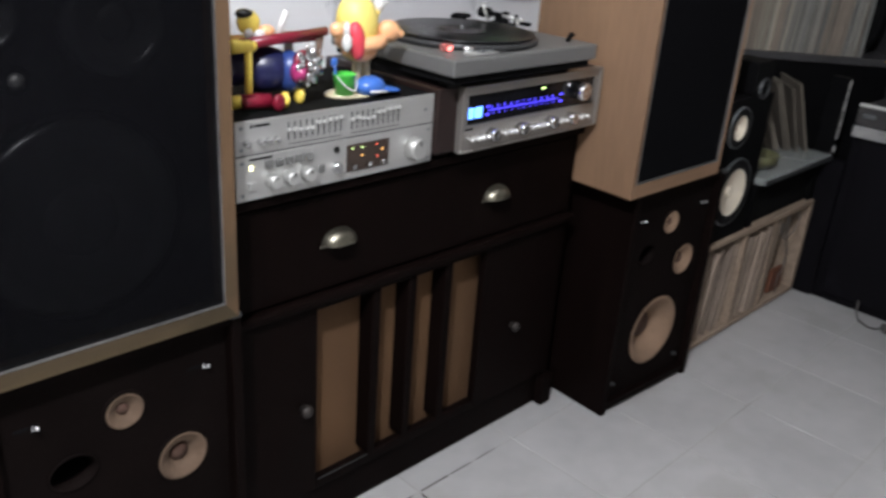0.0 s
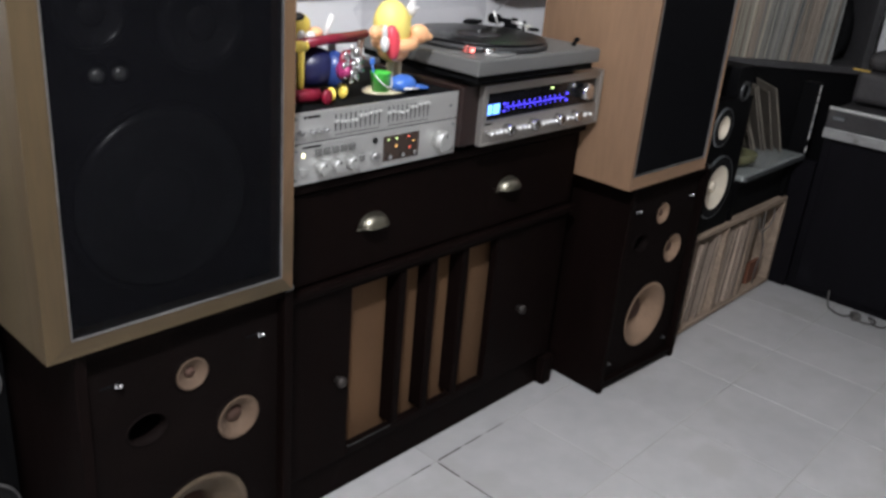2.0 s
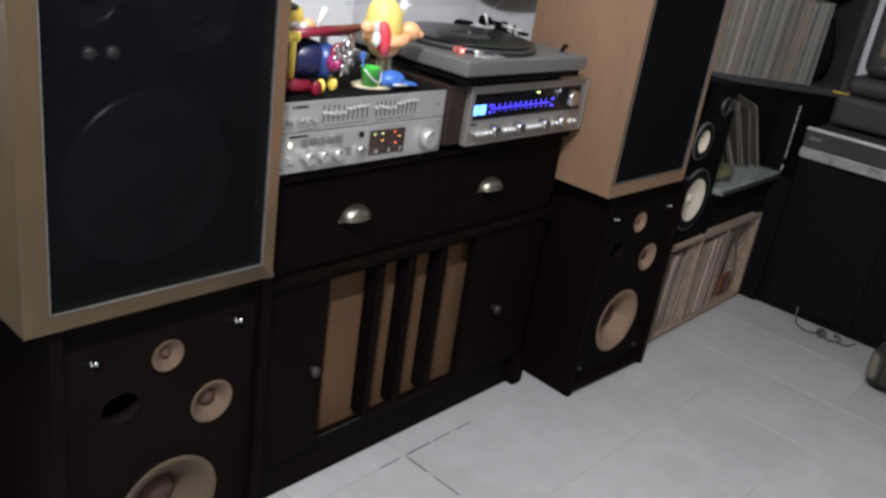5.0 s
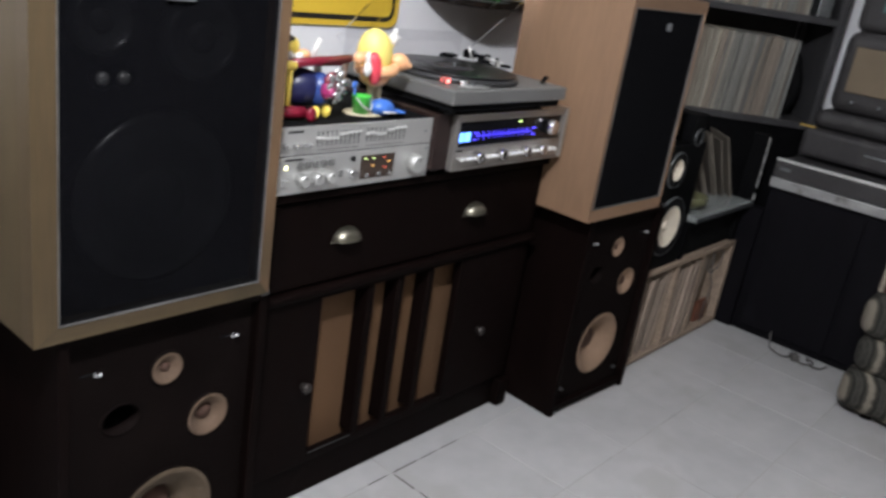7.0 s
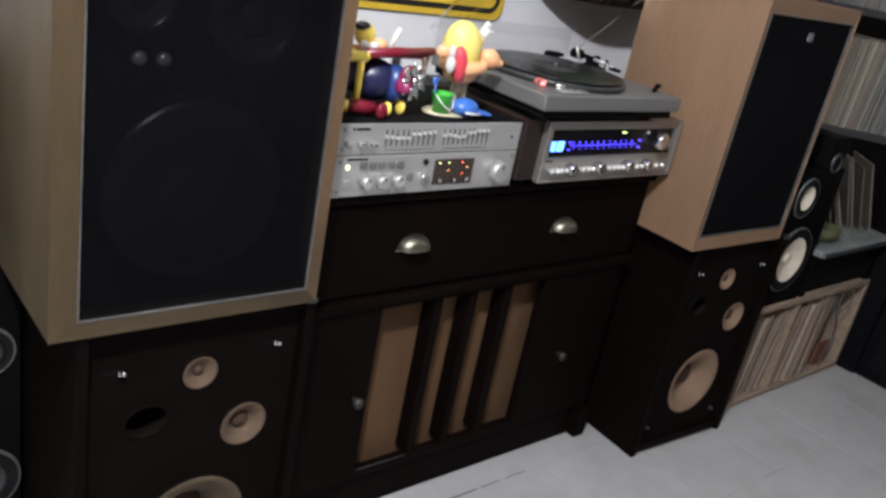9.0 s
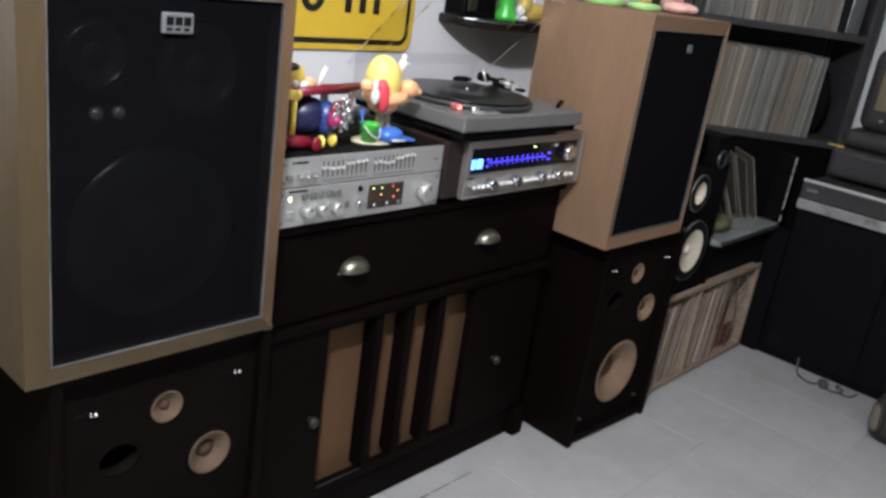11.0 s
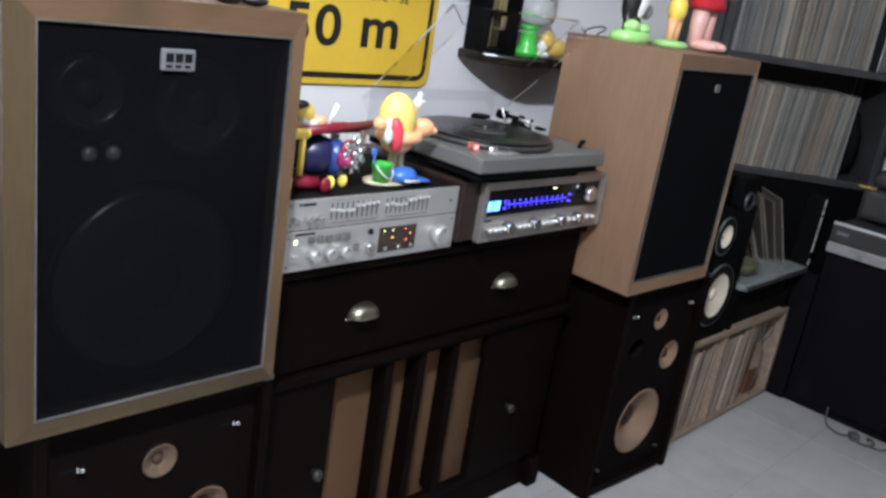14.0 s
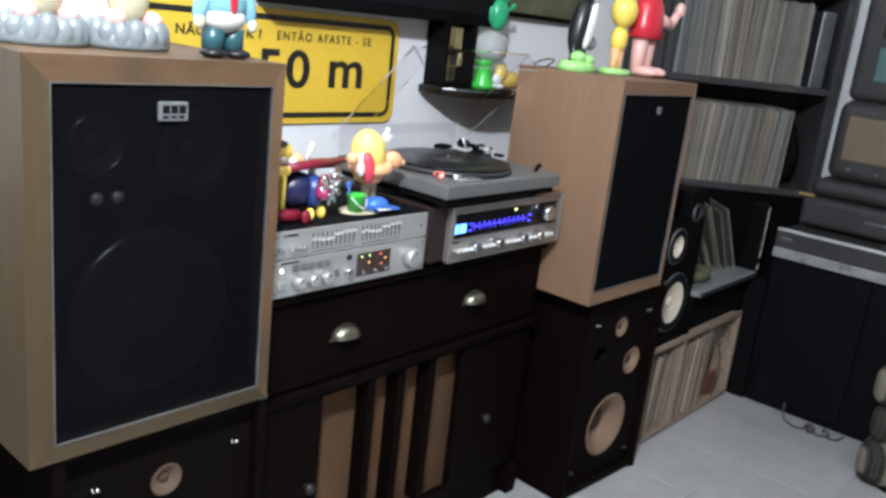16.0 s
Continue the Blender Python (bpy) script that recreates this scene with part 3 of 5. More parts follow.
# ---- radio cabinet with drawers ----
def sideboard():
    s = thing("sideboard", (0.54, 1.12, 0), "nearly black wooden radio cabinet with drawers and slatted gold cloth", "cabinet")
    w, d, h = 0.955, 0.36, 0.764
    part("side_panel", boxed(0, 0.022, 0.004, d, 0, h - 0.02, 0.003), M_DARKWOOD, s)
    part("side_panel", boxed(w - 0.022, w, 0.004, d, 0, h - 0.02, 0.003), M_DARKWOOD, s)
    part("top_panel", boxed(-0.002, w + 0.002, -0.012, d, h - 0.02, h, 0.004), M_DARKWOOD, s)
    part("back_panel", boxed(0.022, w - 0.022, d - 0.012, d, 0.02, h - 0.02), M_DARKWOOD, s)
    part("bottom_panel", boxed(0.0225, w - 0.0225, 0.052, d - 0.0125, 0.085, 0.10), M_DARKWOOD, s)
    # drawers
    dw = part("drawer", boxed(0.024, w - 0.024, 0.0, 0.25, 0.552, 0.738, 0.003), M_DARKWOOD, s)
    for hx in (0.241, 0.668):
        bm = bmesh.new()
        k, seg = 14, 8
        rows = []
        for j in range(seg + 1):
            b = math.pi / 2 * j / seg
            rows.append([bm.verts.new((hx + 0.040 * math.cos(math.pi * i / k) * math.cos(b) ** 0.6, -0.027 * math.sin(b) - 0.001, 0.643 + 0.032 * math.sin(math.pi * i / k) * math.cos(b) ** 0.6)) for i in range(k + 1)])
        for a, b in zip(rows, rows[1:]):
            for i in range(k):
                f = bm.faces.new((a[i], a[i + 1], b[i + 1], b[i]))
                f.smooth = True
        bmesh.ops.remove_doubles(bm, verts=bm.verts, dist=1e-5)
        bmesh.ops.recalc_face_normals(bm, faces=bm.faces)
        add_box(bm, hx - 0.043, hx + 0.043, -0.0025, 0.0, 0.635, 0.641, 0.001, 1)
        for v in bm.verts:
            v.co.x, v.co.z = hx + (v.co.x - hx) * 0.92, 0.643 + (v.co.z - 0.643) * 0.88
        part("cup_handle", bm, M_BRASS, dw, "tarnished brass cup handle")
    part("ledge", boxed(-0.004, w + 0.004, -0.015, d - 0.02, 0.527, 0.546, 0.006), M_DARKWOOD, s)
    # lower half: plain doors beside a slatted speaker opening
    ox0, ox1, oz0, oz1 = 0.199, 0.662, 0.124, 0.512
    part("door", boxed(0.024, ox0, 0, 0.02, 0.10, 0.525, 0.003), M_DARKWOOD, s)
    part("door", boxed(ox1, w - 0.024, 0, 0.02, 0.10, 0.525, 0.003), M_DARKWOOD, s)
    for x, z in ((0.164, 0.312), (0.774, 0.293)):
        bm = turned([(0.007, 0), (0.007, 0.008), (0.012, 0.013), (0.012, 0.020), (0.008, 0.024), (0.001, 0.025)], (x, 0, z), steps=18)
        part("knob", bm, M_DULLKNOB, s, "small dull metal knob")
    part("top_rail", boxed(ox0, ox1, 0, 0.02, oz1, 0.525, 0.002), M_DARKWOOD, s)
    part("bottom_rail", boxed(ox0, ox1, 0, 0.02, 0.10, oz0, 0.004), M_DARKWOOD, s)
    part("plinth", boxed(0.004, w - 0.004, 0.016, 0.04, 0.0, 0.098, 0.003), M_DARKWOOD, s)
    part("foot", boxed(w - 0.03, w + 0.012, -0.012, 0.04, 0.0, 0.088, 0.006), M_DARKWOOD, s)
    part("foot", boxed(-0.002, 0.032, -0.008, 0.04, 0.0, 0.088, 0.006), M_DARKWOOD, s)
    part("sill_strip", boxed(ox0 + 0.004, 0.332, -0.0015, 0.0, oz0 - 0.002, oz0 + 0.0005), M_KNOBMETAL, s, "thin scuffed light edge")
    part("speaker_cloth", boxed(ox0 - 0.03, ox1 + 0.03, 0.045, 0.051, oz0 - 0.055, oz1 + 0.012), M_GOLDCLOTH, s, "faded gold-brown speaker cloth")
    for x in (0.334, 0.431, 0.537):
        bm = boxed(x, x + 0.022, -0.002, 0.0445, oz0 - 0.002, oz1 + 0.002, 0.006, 3)
        part("slat", bm, M_DARKWOOD, s)
    return s


sideboard()


# ---- hi-fi on the cabinet ----
def knob(parent, x, y, z, r, depth, mat, name="knob", marker=False):
    k = part(name, turned([(r, 0), (r, depth * 0.8), (r * 0.93, depth * 0.97), (r * 0.8, depth), (r * 0.4, depth * 0.93), (0.0005, depth * 0.93)], (x, y, z), steps=28 if r > 0.008 else 14), mat, parent)
    if marker:
        part("pointer", boxed(x - 0.0006, x + 0.0006, y - depth - 0.0006, y - depth + 0.001, z + r * 0.35, z + r * 0.85), M_MATTE, k)
    return k


LEVELS = (32, 31, 29, 29, 29, 36, 36, 38, 38, 39, 32, 34, 31, 29, 30, 37, 37, 40, 40, 40)


def equaliser():
    s = thing("graphic_equaliser", (0.563, 1.100, 0.842), "silver graphic equaliser with two rows of sliders", "hi-fi")
    w, h = 0.424, 0.055
    part("case", boxed(0.004, w - 0.004, 0.004, 0.28, 0.0, h - 0.001, 0.002), M_MATTE, s)
    part("face", boxed(0, w, 0, 0.004, 0, h, 0.0012), M_ALU, s, "brushed aluminium front")
    for i in range(20):
        x = 0.098 + 0.0118 * i + (0.012 if i >= 10 else 0)
        part("slot", boxed(x - 0.0010, x + 0.0010, -0.0006, 0.0002, 0.014, 0.044), M_MATTE, s)
        z = LEVELS[i] / 1000
        part("slider", boxed(x - 0.0022, x + 0.0022, -0.006, 0.0, z - 0.0026, z + 0.0026, 0.0009, 2), M_BRIGHT, s)
    for x in (0.043, 0.058, 0.073):
        knob(s, x, 0, 0.020, 0.0042, 0.012, M_CHROME, "toggle")
    knob(s, 0.018, 0, 0.020, 0.0055, 0.010, M_CHROME, "button")
    for x, z in ((0.010, 0.045), (0.010, 0.010), (w - 0.022, 0.027)):
        knob(s, x, 0, z, 0.003, 0.002, M_RING, "screw")
    part("brand_mark", boxed(0.027, 0.031, -0.0006, 0.0002, 0.043, 0.048), M_MATTE, s)
    part("brand_bar", boxed(0.034, 0.062, -0.0006, 0.0002, 0.0435, 0.0475), M_MATTE, s)
    for x0, x1 in ((0.098, 0.206), (0.228, 0.336)):
        part("scale_line", boxed(x0, x1, -0.0005, 0.0002, 0.0065, 0.0075), M_MATTE, s)


def amplifier():
    s = thing("stereo_amplifier", (0.563, 1.100, 0.766), "silver integrated amplifier with level display and round volume knob", "hi-fi")
    w, h = 0.424, 0.074
    part("case", boxed(0.004, w - 0.004, 0.004, 0.28, 0.004, h, 0.002), M_MATTE, s)
    for x in (0.04, w - 0.04):
        for y in (0.03, 0.25):
            part("foot", add_rod(bmesh.new(), (x, y, -0.002), (x, y, 0.006), 0.012), M_RUBBER, s)
    part("face", boxed(0, w, 0, 0.004, 0, h, 0.0012), M_ALU, s, "brushed aluminium front")
    part("power_lamp", boxed(0.024, 0.030, -0.001, 0.0005, 0.050, 0.058, 0.001, 1), M_LAMP_LED, s, "lit yellow power lamp")
    part("power_button", boxed(0.020, 0.034, -0.006, 0.0, 0.018, 0.032, 0.0012, 1), M_ALU, s)
    for i in range(5):
        x = 0.052 + 0.0195 * i
        part("selector_button", boxed(x, x + 0.0145, -0.005, 0.0, 0.050, 0.063, 0.001, 1), M_GREYKEY, s)
    for x in (0.064, 0.098, 0.132):
        knob(s, x, 0, 0.028, 0.0125, 0.020, M_ALU, marker=True)
    part("button", boxed(0.157, 0.169, -0.005, 0.0, 0.024, 0.038, 0.001, 1), M_GREYKEY, s)
    part("jack", turned([(0.0055, 0), (0.0055, 0.002), (0.0035, 0.002), (0.003, -0.002)], (0.196, 0, 0.058), steps=16), M_MATTE, s)
    knob(s, 0.196, 0, 0.027, 0.0095, 0.010, M_CHROME)
    d = part("display", boxed(0.218, 0.315, -0.0015, 0.001, 0.012, 0.062, 0.001, 1), M_METER, s, "brown level display with small coloured lights")
    for x, z, m in ((0.230, 0.055, M_GREEN_LED), (0.252, 0.055, M_GREEN_LED), (0.284, 0.055, M_RED_LED), (0.298, 0.045, M_AMBER_LED), (0.252, 0.040, M_AMBER_LED), (0.288, 0.033, M_RED_LED)):
        part("level_light", boxed(x - 0.0018, x + 0.0018, -0.0024, -0.0014, z - 0.0011, z + 0.0011), m, d)
    for x in (0.232, 0.266, 0.298):
        knob(d, x, -0.0015, 0.022, 0.0045, 0.008, M_CHROME, "knob")
    knob(s, 0.376, 0, 0.034, 0.0215, 0.022, M_ALU, "volume_knob", marker=True)
    for z in (0.010, 0.064):
        knob(s, 0.010, 0, z, 0.003, 0.002, M_RING, "screw")
        knob(s, w - 0.012, 0, z, 0.003, 0.002, M_RING, "screw")
    part("brand_bar", boxed(0.024, 0.066, -0.0006, 0.0002, 0.066, 0.0695), M_MATTE, s)


def receiver():
    s = thing("stereo_receiver", (0.985, 1.078, 0.766), "walnut-cased silver stereo receiver with glowing blue tuning dial", "hi-fi")
    w, h, d = 0.505, 0.140, 0.36
    part("case", boxed(0.004, w - 0.004, 0.012, d, 0.012, h, 0.004), M_WALNUT, s, "dark walnut case")
    for x in (0.05, w - 0.05):
        for y in (0.05, d - 0.05):
            part("foot", add_rod(bmesh.new(), (x, y, -0.002), (x, y, 0.014), 0.014), M_RUBBER, s)
    bm = bmesh.new()
    f0, f1, z0, z1 = 0.058, w - 0.012, 0.014, h - 0.003
    dx0, dx1, dz0, dz1 = 0.072, w - 0.022, 0.062, 0.122
    for a in ((f0, f1, z0, dz0), (f0, f1, dz1, z1), (f0, dx0, dz0, dz1), (dx1, f1, dz0, dz1)):
        add_box(bm, a[0], a[1], 0, 0.014, a[2], a[3])
    part("face", bm, M_STEEL, s, "satin silver front")
    part("face_rim", add_box(add_box(add_box(add_box(bmesh.new(), f0 - 0.004, f1 + 0.004, -0.005, 0.012, z1, z1 + 0.004, 0.001, 1), f0 - 0.004, f1 + 0.004, -0.005, 0.012, z0 - 0.004, z0, 0.001, 1), f0 - 0.005, f0, -0.005, 0.012, z0, z1, 0.001, 1), f1, f1 + 0.005, -0.005, 0.012, z0, z1, 0.001, 1), M_STEEL, s)
    dial = part("dial", boxed(dx0, dx1, 0.006, 0.013, dz0, dz1), M_DIAL, s, "black tuning dial glass")
    for x0, x1 in ((0.080, 0.094), (0.097, 0.119)):
        part("meter", boxed(x0, x1, 0.0045, 0.0062, 0.074, 0.096, 0.001, 1), M_CYAN, dial, "lit blue meter")
    part("dial_line", boxed(0.136, 0.358, 0.0048, 0.0062, 0.0844, 0.0861), M_BLUE, dial, "glowing blue tuning scale")
    for i in range(11):
        x = 0.145 + 0.0192 * i
        part("dial_number", boxed(x, x + 0.0034, 0.0048, 0.0062, 0.0908, 0.0944), M_BLUE, dial)
        part("dial_tick", boxed(x + 0.0015, x + 0.0028, 0.0048, 0.0062, 0.0872, 0.0892), M_BLUE, dial)
        part("dial_number", boxed(x + 0.004, x + 0.0066, 0.0048, 0.0062, 0.0772, 0.0798), M_BLUE, dial)
    for z in (0.091, 0.0755):
        part("dial_band", boxed(0.131, 0.139, 0.0048, 0.0062, z, z + 0.004), M_BLUE, dial)
        part("dial_band", boxed(0.362, 0.372, 0.0048, 0.0062, z, z + 0.004), M_BLUE, dial)
    part("stereo_light", boxed(0.299, 0.311, 0.0045, 0.0062, 0.1105, 0.1140, 0.001, 1), M_GREEN_LED, dial, "lit green stereo light")
    knob(s, 0.424, 0.006, 0.095, 0.0195, 0.028, M_CHROME, "tuning_knob")
    knob(s, 0.388, 0.006, 0.112, 0.004, 0.004, M_CHROME, "button")
    xs = (0.075, 0.093, 0.106, 0.122, 0.143, 0.172, 0.190, 0.205, 0.232, 0.258, 0.275, 0.290, 0.305, 0.330, 0.352, 0.372, 0.398, 0.424, 0.446)
    for i, x in enumerate(xs):
        large = i in (4, 8, 13, 16)
        if large:
            knob(s, x, 0, 0.039, 0.0125, 0.020, M_CHROME, marker=True)
        else:
            k = part("lever", turned([(0.0028, 0), (0.0028, 0.010), (0.0045, 0.012), (0.0045, 0.020), (0.001, 0.021)], (x, 0, 0.039), steps=12), M_BRIGHT, s)
    part("brand_bar", boxed(0.068, 0.09, -0.0006, 0.0002, 0.054, 0.0575), M_MATTE, s)


equaliser(), amplifier(), receiver()


def turntable():
    at = (0.978, 1.045, 0.913)
    s = thing("turntable", at, "grey record player with a black record and raised clear lid", "turntable")
    w, d = 0.430, 0.36
    for x in (0.05, w - 0.05):
        for y in (0.06, d - 0.05):
            part("foot", add_rod(bmesh.new(), (x, y, -0.0075), (x, y, 0.008), 0.022), M_RUBBER, s)
    part("base", boxed(0.010, w - 0.010, 0.010, d - 0.006, 0.006, 0.024, 0.004), M_MATTE, s, "black underside")
    part("plinth", boxed(0, w, 0, d, 0.022, 0.054, 0.004), M_PLINTH, s, "grey plinth")
    cx, cy = 0.190, 0.172
    pl = part("platter", turned([(0.150, 0.055), (0.156, 0.057), (0.156, 0.064), (0.152, 0.067), (0.001, 0.067)], (cx, cy, 0), "z", 72), M_PLATTER, s, "metal platter with dotted rim")
    dot = mesh_of("strobe_dot", boxed(-0.0011, 0.0011, -0.0006, 0.0006, -0.0014, 0.0014), M_KNOBMETAL)
    for ring_z in (0.0592, 0.0630):
        for k in range(96):
            a = 2 * math.pi * k / 96
            ob = new("strobe_dot", dot)
            ob.parent = pl
            ob.matrix_basis = pose(cx + 0.1562 * math.cos(a), cy + 0.1562 * math.sin(a), ring_z, 0, 0, math.degrees(a) + 90)
    part("mat", turned([(0.147, 0.0671), (0.147, 0.070), (0.001, 0.070)], (cx, cy, 0), "z", 64), M_RUBBER, pl)
    rec = new("vinyl_record", mesh_of("vinyl_record", turned([(0.150, 0.0702), (0.151, 0.0715), (0.148, 0.0725), (0.06, 0.072), (0.052, 0.0718), (0.0505, 0.0722), (0.001, 0.0722)], (0, 0, 0), "z", 72), [M_VINYL]))
    rec.location = (at[0] + cx, at[1] + cy, at[2])
    tagged(rec, "black vinyl record lying on the platter", "record")
    part("label", turned([(0.050, 0.0723), (0.050, 0.0726), (0.001, 0.0726)], (0, 0, 0), "z", 40), M_LABEL, rec, "dark paper record label")
    part("spindle", turned([(0.003, 0.072), (0.003, 0.079), (0.001, 0.081)], (cx, cy, 0), "z", 12), M_RING, s)
    # strobe lamp in its clear housing beside the speed controls
    st = part("strobe_house", boxed(0.040, 0.062, 0.066, 0.084, 0.0545, 0.069, 0.004), M_STROBEGLASS, s, "clear red strobe housing")
    part("strobe_lamp", boxed(0.044, 0.056, 0.064, 0.0655, 0.057, 0.065, 0.0005, 1), M_STROBE, st, "glowing red strobe lamp")
    part("speed_panel", boxed(0.066, 0.140, 0.020, 0.046, 0.054, 0.0565, 0.001, 1), M_ALU, s)
    part("speed_knob", add_rod(bmesh.new(), (0.070, 0.050, 0.0605), (0.092, 0.042, 0.0605), 0.006), M_CHROME, s, "bright chrome speed control")
    for i in range(2):
        part("speed_button", boxed(0.096 + 0.020 * i, 0.110 + 0.020 * i, 0.026, 0.039, 0.0565, 0.060, 0.001, 1), M_RING, s)
    sw = part("cue_switch", add_rod(bmesh.new(), (0.388, 0.050, 0.054), (0.391, 0.046, 0.066), 0.005), M_MATTE, s)
    part("lever_tip", add_blob(bmesh.new(), (0.392, 0.044, 0.069), (0.009, 0.006, 0.005)), M_MATTE, sw)
    # tonearm
    ax, ay = 0.396, 0.246
    arm = part("tonearm_base", turned([(0.030, 0.054), (0.030, 0.060), (0.025, 0.064), (0.017, 0.064), (0.017, 0.070), (0.012, 0.073), (0.001, 0.073)], (ax, ay, 0), "z", 32), M_MATTE, s)
    for x in (ax - 0.016, ax + 0.010):
        part("bearing_yoke", boxed(x, x + 0.006, ay - 0.010, ay + 0.010, 0.068, 0.087, 0.002, 1), M_MATTE, arm)
    part("arm_tube", add_rod(add_rod(bmesh.new(), (ax, ay + 0.02, 0.079), (ax - 0.003, 0.205, 0.078), 0.0040), (ax - 0.003, 0.205, 0.078), (ax - 0.014, 0.172, 0.076), 0.0036), M_ALU, arm, "silver tonearm tube")
    part("headshell", boxed(ax - 0.026, ax - 0.008, 0.150, 0.174, 0.070, 0.077, 0.002, 1), M_MATTE, arm)
    part("counterweight", add_rod(add_rod(bmesh.new(), (ax, ay + 0.018, 0.079), (ax, ay + 0.040, 0.079), 0.006), (ax, ay + 0.040, 0.079), (ax, ay + 0.066, 0.079), 0.012), M_MATTE, arm)
    # added rod that imitates the lid edge's reflection, no tonearm part
    part("lid_reflection_rod", add_rod(bmesh.new(), (ax - 0.030, ay + 0.012, 0.062), (ax - 0.046, ay + 0.020, 0.104), 0.0026), M_BRIGHT, arm, "thin bright rod standing in for a reflection of the lid edge")
    part("weight_plate", boxed(ax - 0.012, ax + 0.006, ay - 0.060, ay - 0.050, 0.066, 0.080, 0.002, 1), M_BRIGHT, arm, "small bright plate")
    part("arm_rest", boxed(ax + 0.004, ax + 0.010, 0.206, 0.214, 0.054, 0.086, 0.002, 1), M_MATTE, s)
    part("antiskate_dial", turned([(0.012, 0.054), (0.012, 0.067), (0.021, 0.069), (0.021, 0.075), (0.001, 0.075)], (ax - 0.056, 0.318, 0), "z", 24), M_MATTE, s, "black capped dial")
    # lid: a shallow clear tray hinged at the back
    th, ln, lip, t = math.radians(44), 0.340, 0.050, 0.003
    lid = part("lid", boxed(0.003, w - 0.003, -ln, 0, lip - t, lip, 0.001, 1), M_ACRYLIC, s, "clear acrylic lid standing open")
    lid.matrix_basis = Matrix.Translation((0, d - 0.006, 0.062)) @ Matrix.Rotation(-th, 4, "X")
    panes = [lid, part("lid_front", boxed(0.003, w - 0.003, -ln, -ln + t, 0, lip - t - 0.0005), M_ACRYLIC, lid)]
    for x in (0.003, w - 0.003 - t):
        panes.append(part("lid_side", boxed(x, x + t, -ln + t + 0.0005, 0, 0, lip - t - 0.0005), M_ACRYLIC, lid))
    # added strip, only as long as the bright glint along this edge
    part("lid_edge_glint", boxed(x + 0.0004, x + t - 0.0004, -ln * 0.5, -0.004, -0.0020, -0.0006), M_EDGEGLINT, lid, "pale strip standing in for the glint on the lid edge")
    panes.append(part("lid_back", boxed(0.004, w - 0.004, d - 0.0035, d - 0.0010, 0.0545, 0.128), M_SMOKED, s, "smoked strip behind the platter"))
    for ob in panes:
        ob.visible_shadow = False
    for x in (0.05, w - 0.08):
        part("hinge", boxed(x, x + 0.03, d - 0.006, d + 0.006, 0.050, 0.068, 0.003, 1), M_MATTE, s)


turntable()


# ---- wall: sign, shelf and what hangs there ----
def road_sign():
    s = thing("road_sign", (0.50, WALL_Y - 0.004, 1.026), "yellow enamel sign with black border and Portuguese words", "sign")
    w, h, r, t = 0.762, 0.264, 0.032, 0.003

    def round_rect(x0, x1, z0, z1, rad, k=8):
        pts = []
        for cx, cz, a0 in ((x1 - rad, z1 - rad, 0), (x0 + rad, z1 - rad, 90), (x0 + rad, z0 + rad, 180), (x1 - rad, z0 + rad, 270)):
            pts += [(cx + rad * math.cos(math.radians(a0 + 90 * i / k)), cz + rad * math.sin(math.radians(a0 + 90 * i / k))) for i in range(k + 1)]
        return pts

    bm = bmesh.new()
    vs = [bm.verts.new((x, -t, z)) for x, z in round_rect(0, w, 0, h, r)]
    vb = [bm.verts.new((v.co.x, 0, v.co.z)) for v in vs]
    bm.faces.new(vs), bm.faces.new(vb[::-1])
    for i in range(len(vs)):
        bm.faces.new((vs[i], vb[i], vb[(i + 1) % len(vs)], vs[(i + 1) % len(vs)]))
    bmesh.ops.recalc_face_normals(bm, faces=bm.faces)
    part("plate", bm, M_SIGN, s)
    bm = bmesh.new()
    a = [bm.verts.new((x, -t - 0.0006, z)) for x, z in round_rect(0.015, w - 0.015, 0.014, h - 0.014, r)]
    b = [bm.verts.new((x, -t - 0.0006, z)) for x, z in round_rect(0.028, w - 0.028, 0.027, h - 0.027, r - 0.013)]
    for i in range(len(a)):
        bm.faces.new((a[i], a[(i + 1) % len(a)], b[(i + 1) % len(a)], b[i]))
    part("border", bm, M_SIGNBLACK, s)
    y = -t - 0.0008
    lettering("word", "NÃO", (0.103, y, 0.193), 0.030, M_SIGNBLACK, s, stretch=1.05, spacing=1.1, bold=0.0006)
    lettering("word", "K ?", (0.279, y, 0.194), 0.030, M_SIGNBLACK, s, stretch=1.05, spacing=1.1, bold=0.0006)
    lettering("word", "ENTÃO AFASTE - SE", (0.364, y, 0.195), 0.028, M_SIGNBLACK, s, stretch=0.92, spacing=1.34, bold=0.0003)
    lettering("figure", "5", (0.312, y, 0.088), 0.122, M_SIGNBLACK, s, stretch=1.22, bold=0.0022)
    lettering("figure", "0", (0.394, y, 0.088), 0.122, M_SIGNBLACK, s, stretch=1.22, bold=0.0022)
    lettering("unit", "m", (0.522, y, 0.090), 0.134, M_SIGNBLACK, s, stretch=1.20, bold=0.0025)


road_sign()

board = thing("dark_wall_panel", (0.80, WALL_Y - 0.076, 1.300), "dark framed panel hung on the wall above the sign", "picture")
part("frame", boxed(0, 0.80, 0, 0.075, 0, 0.42, 0.006), M_BLACK, board)
part("panel", boxed(0.03, 0.77, -0.003, 0.0, 0.03, 0.39), M_MATTE, board)

picture = thing("wall_picture", (1.645, WALL_Y - 0.022, 1.338), "dark olive framed picture hung on the white wall", "picture")
part("frame", boxed(0, 0.50, 0.0, 0.02, 0, 0.36, 0.004), M_DARKWOOD, picture)
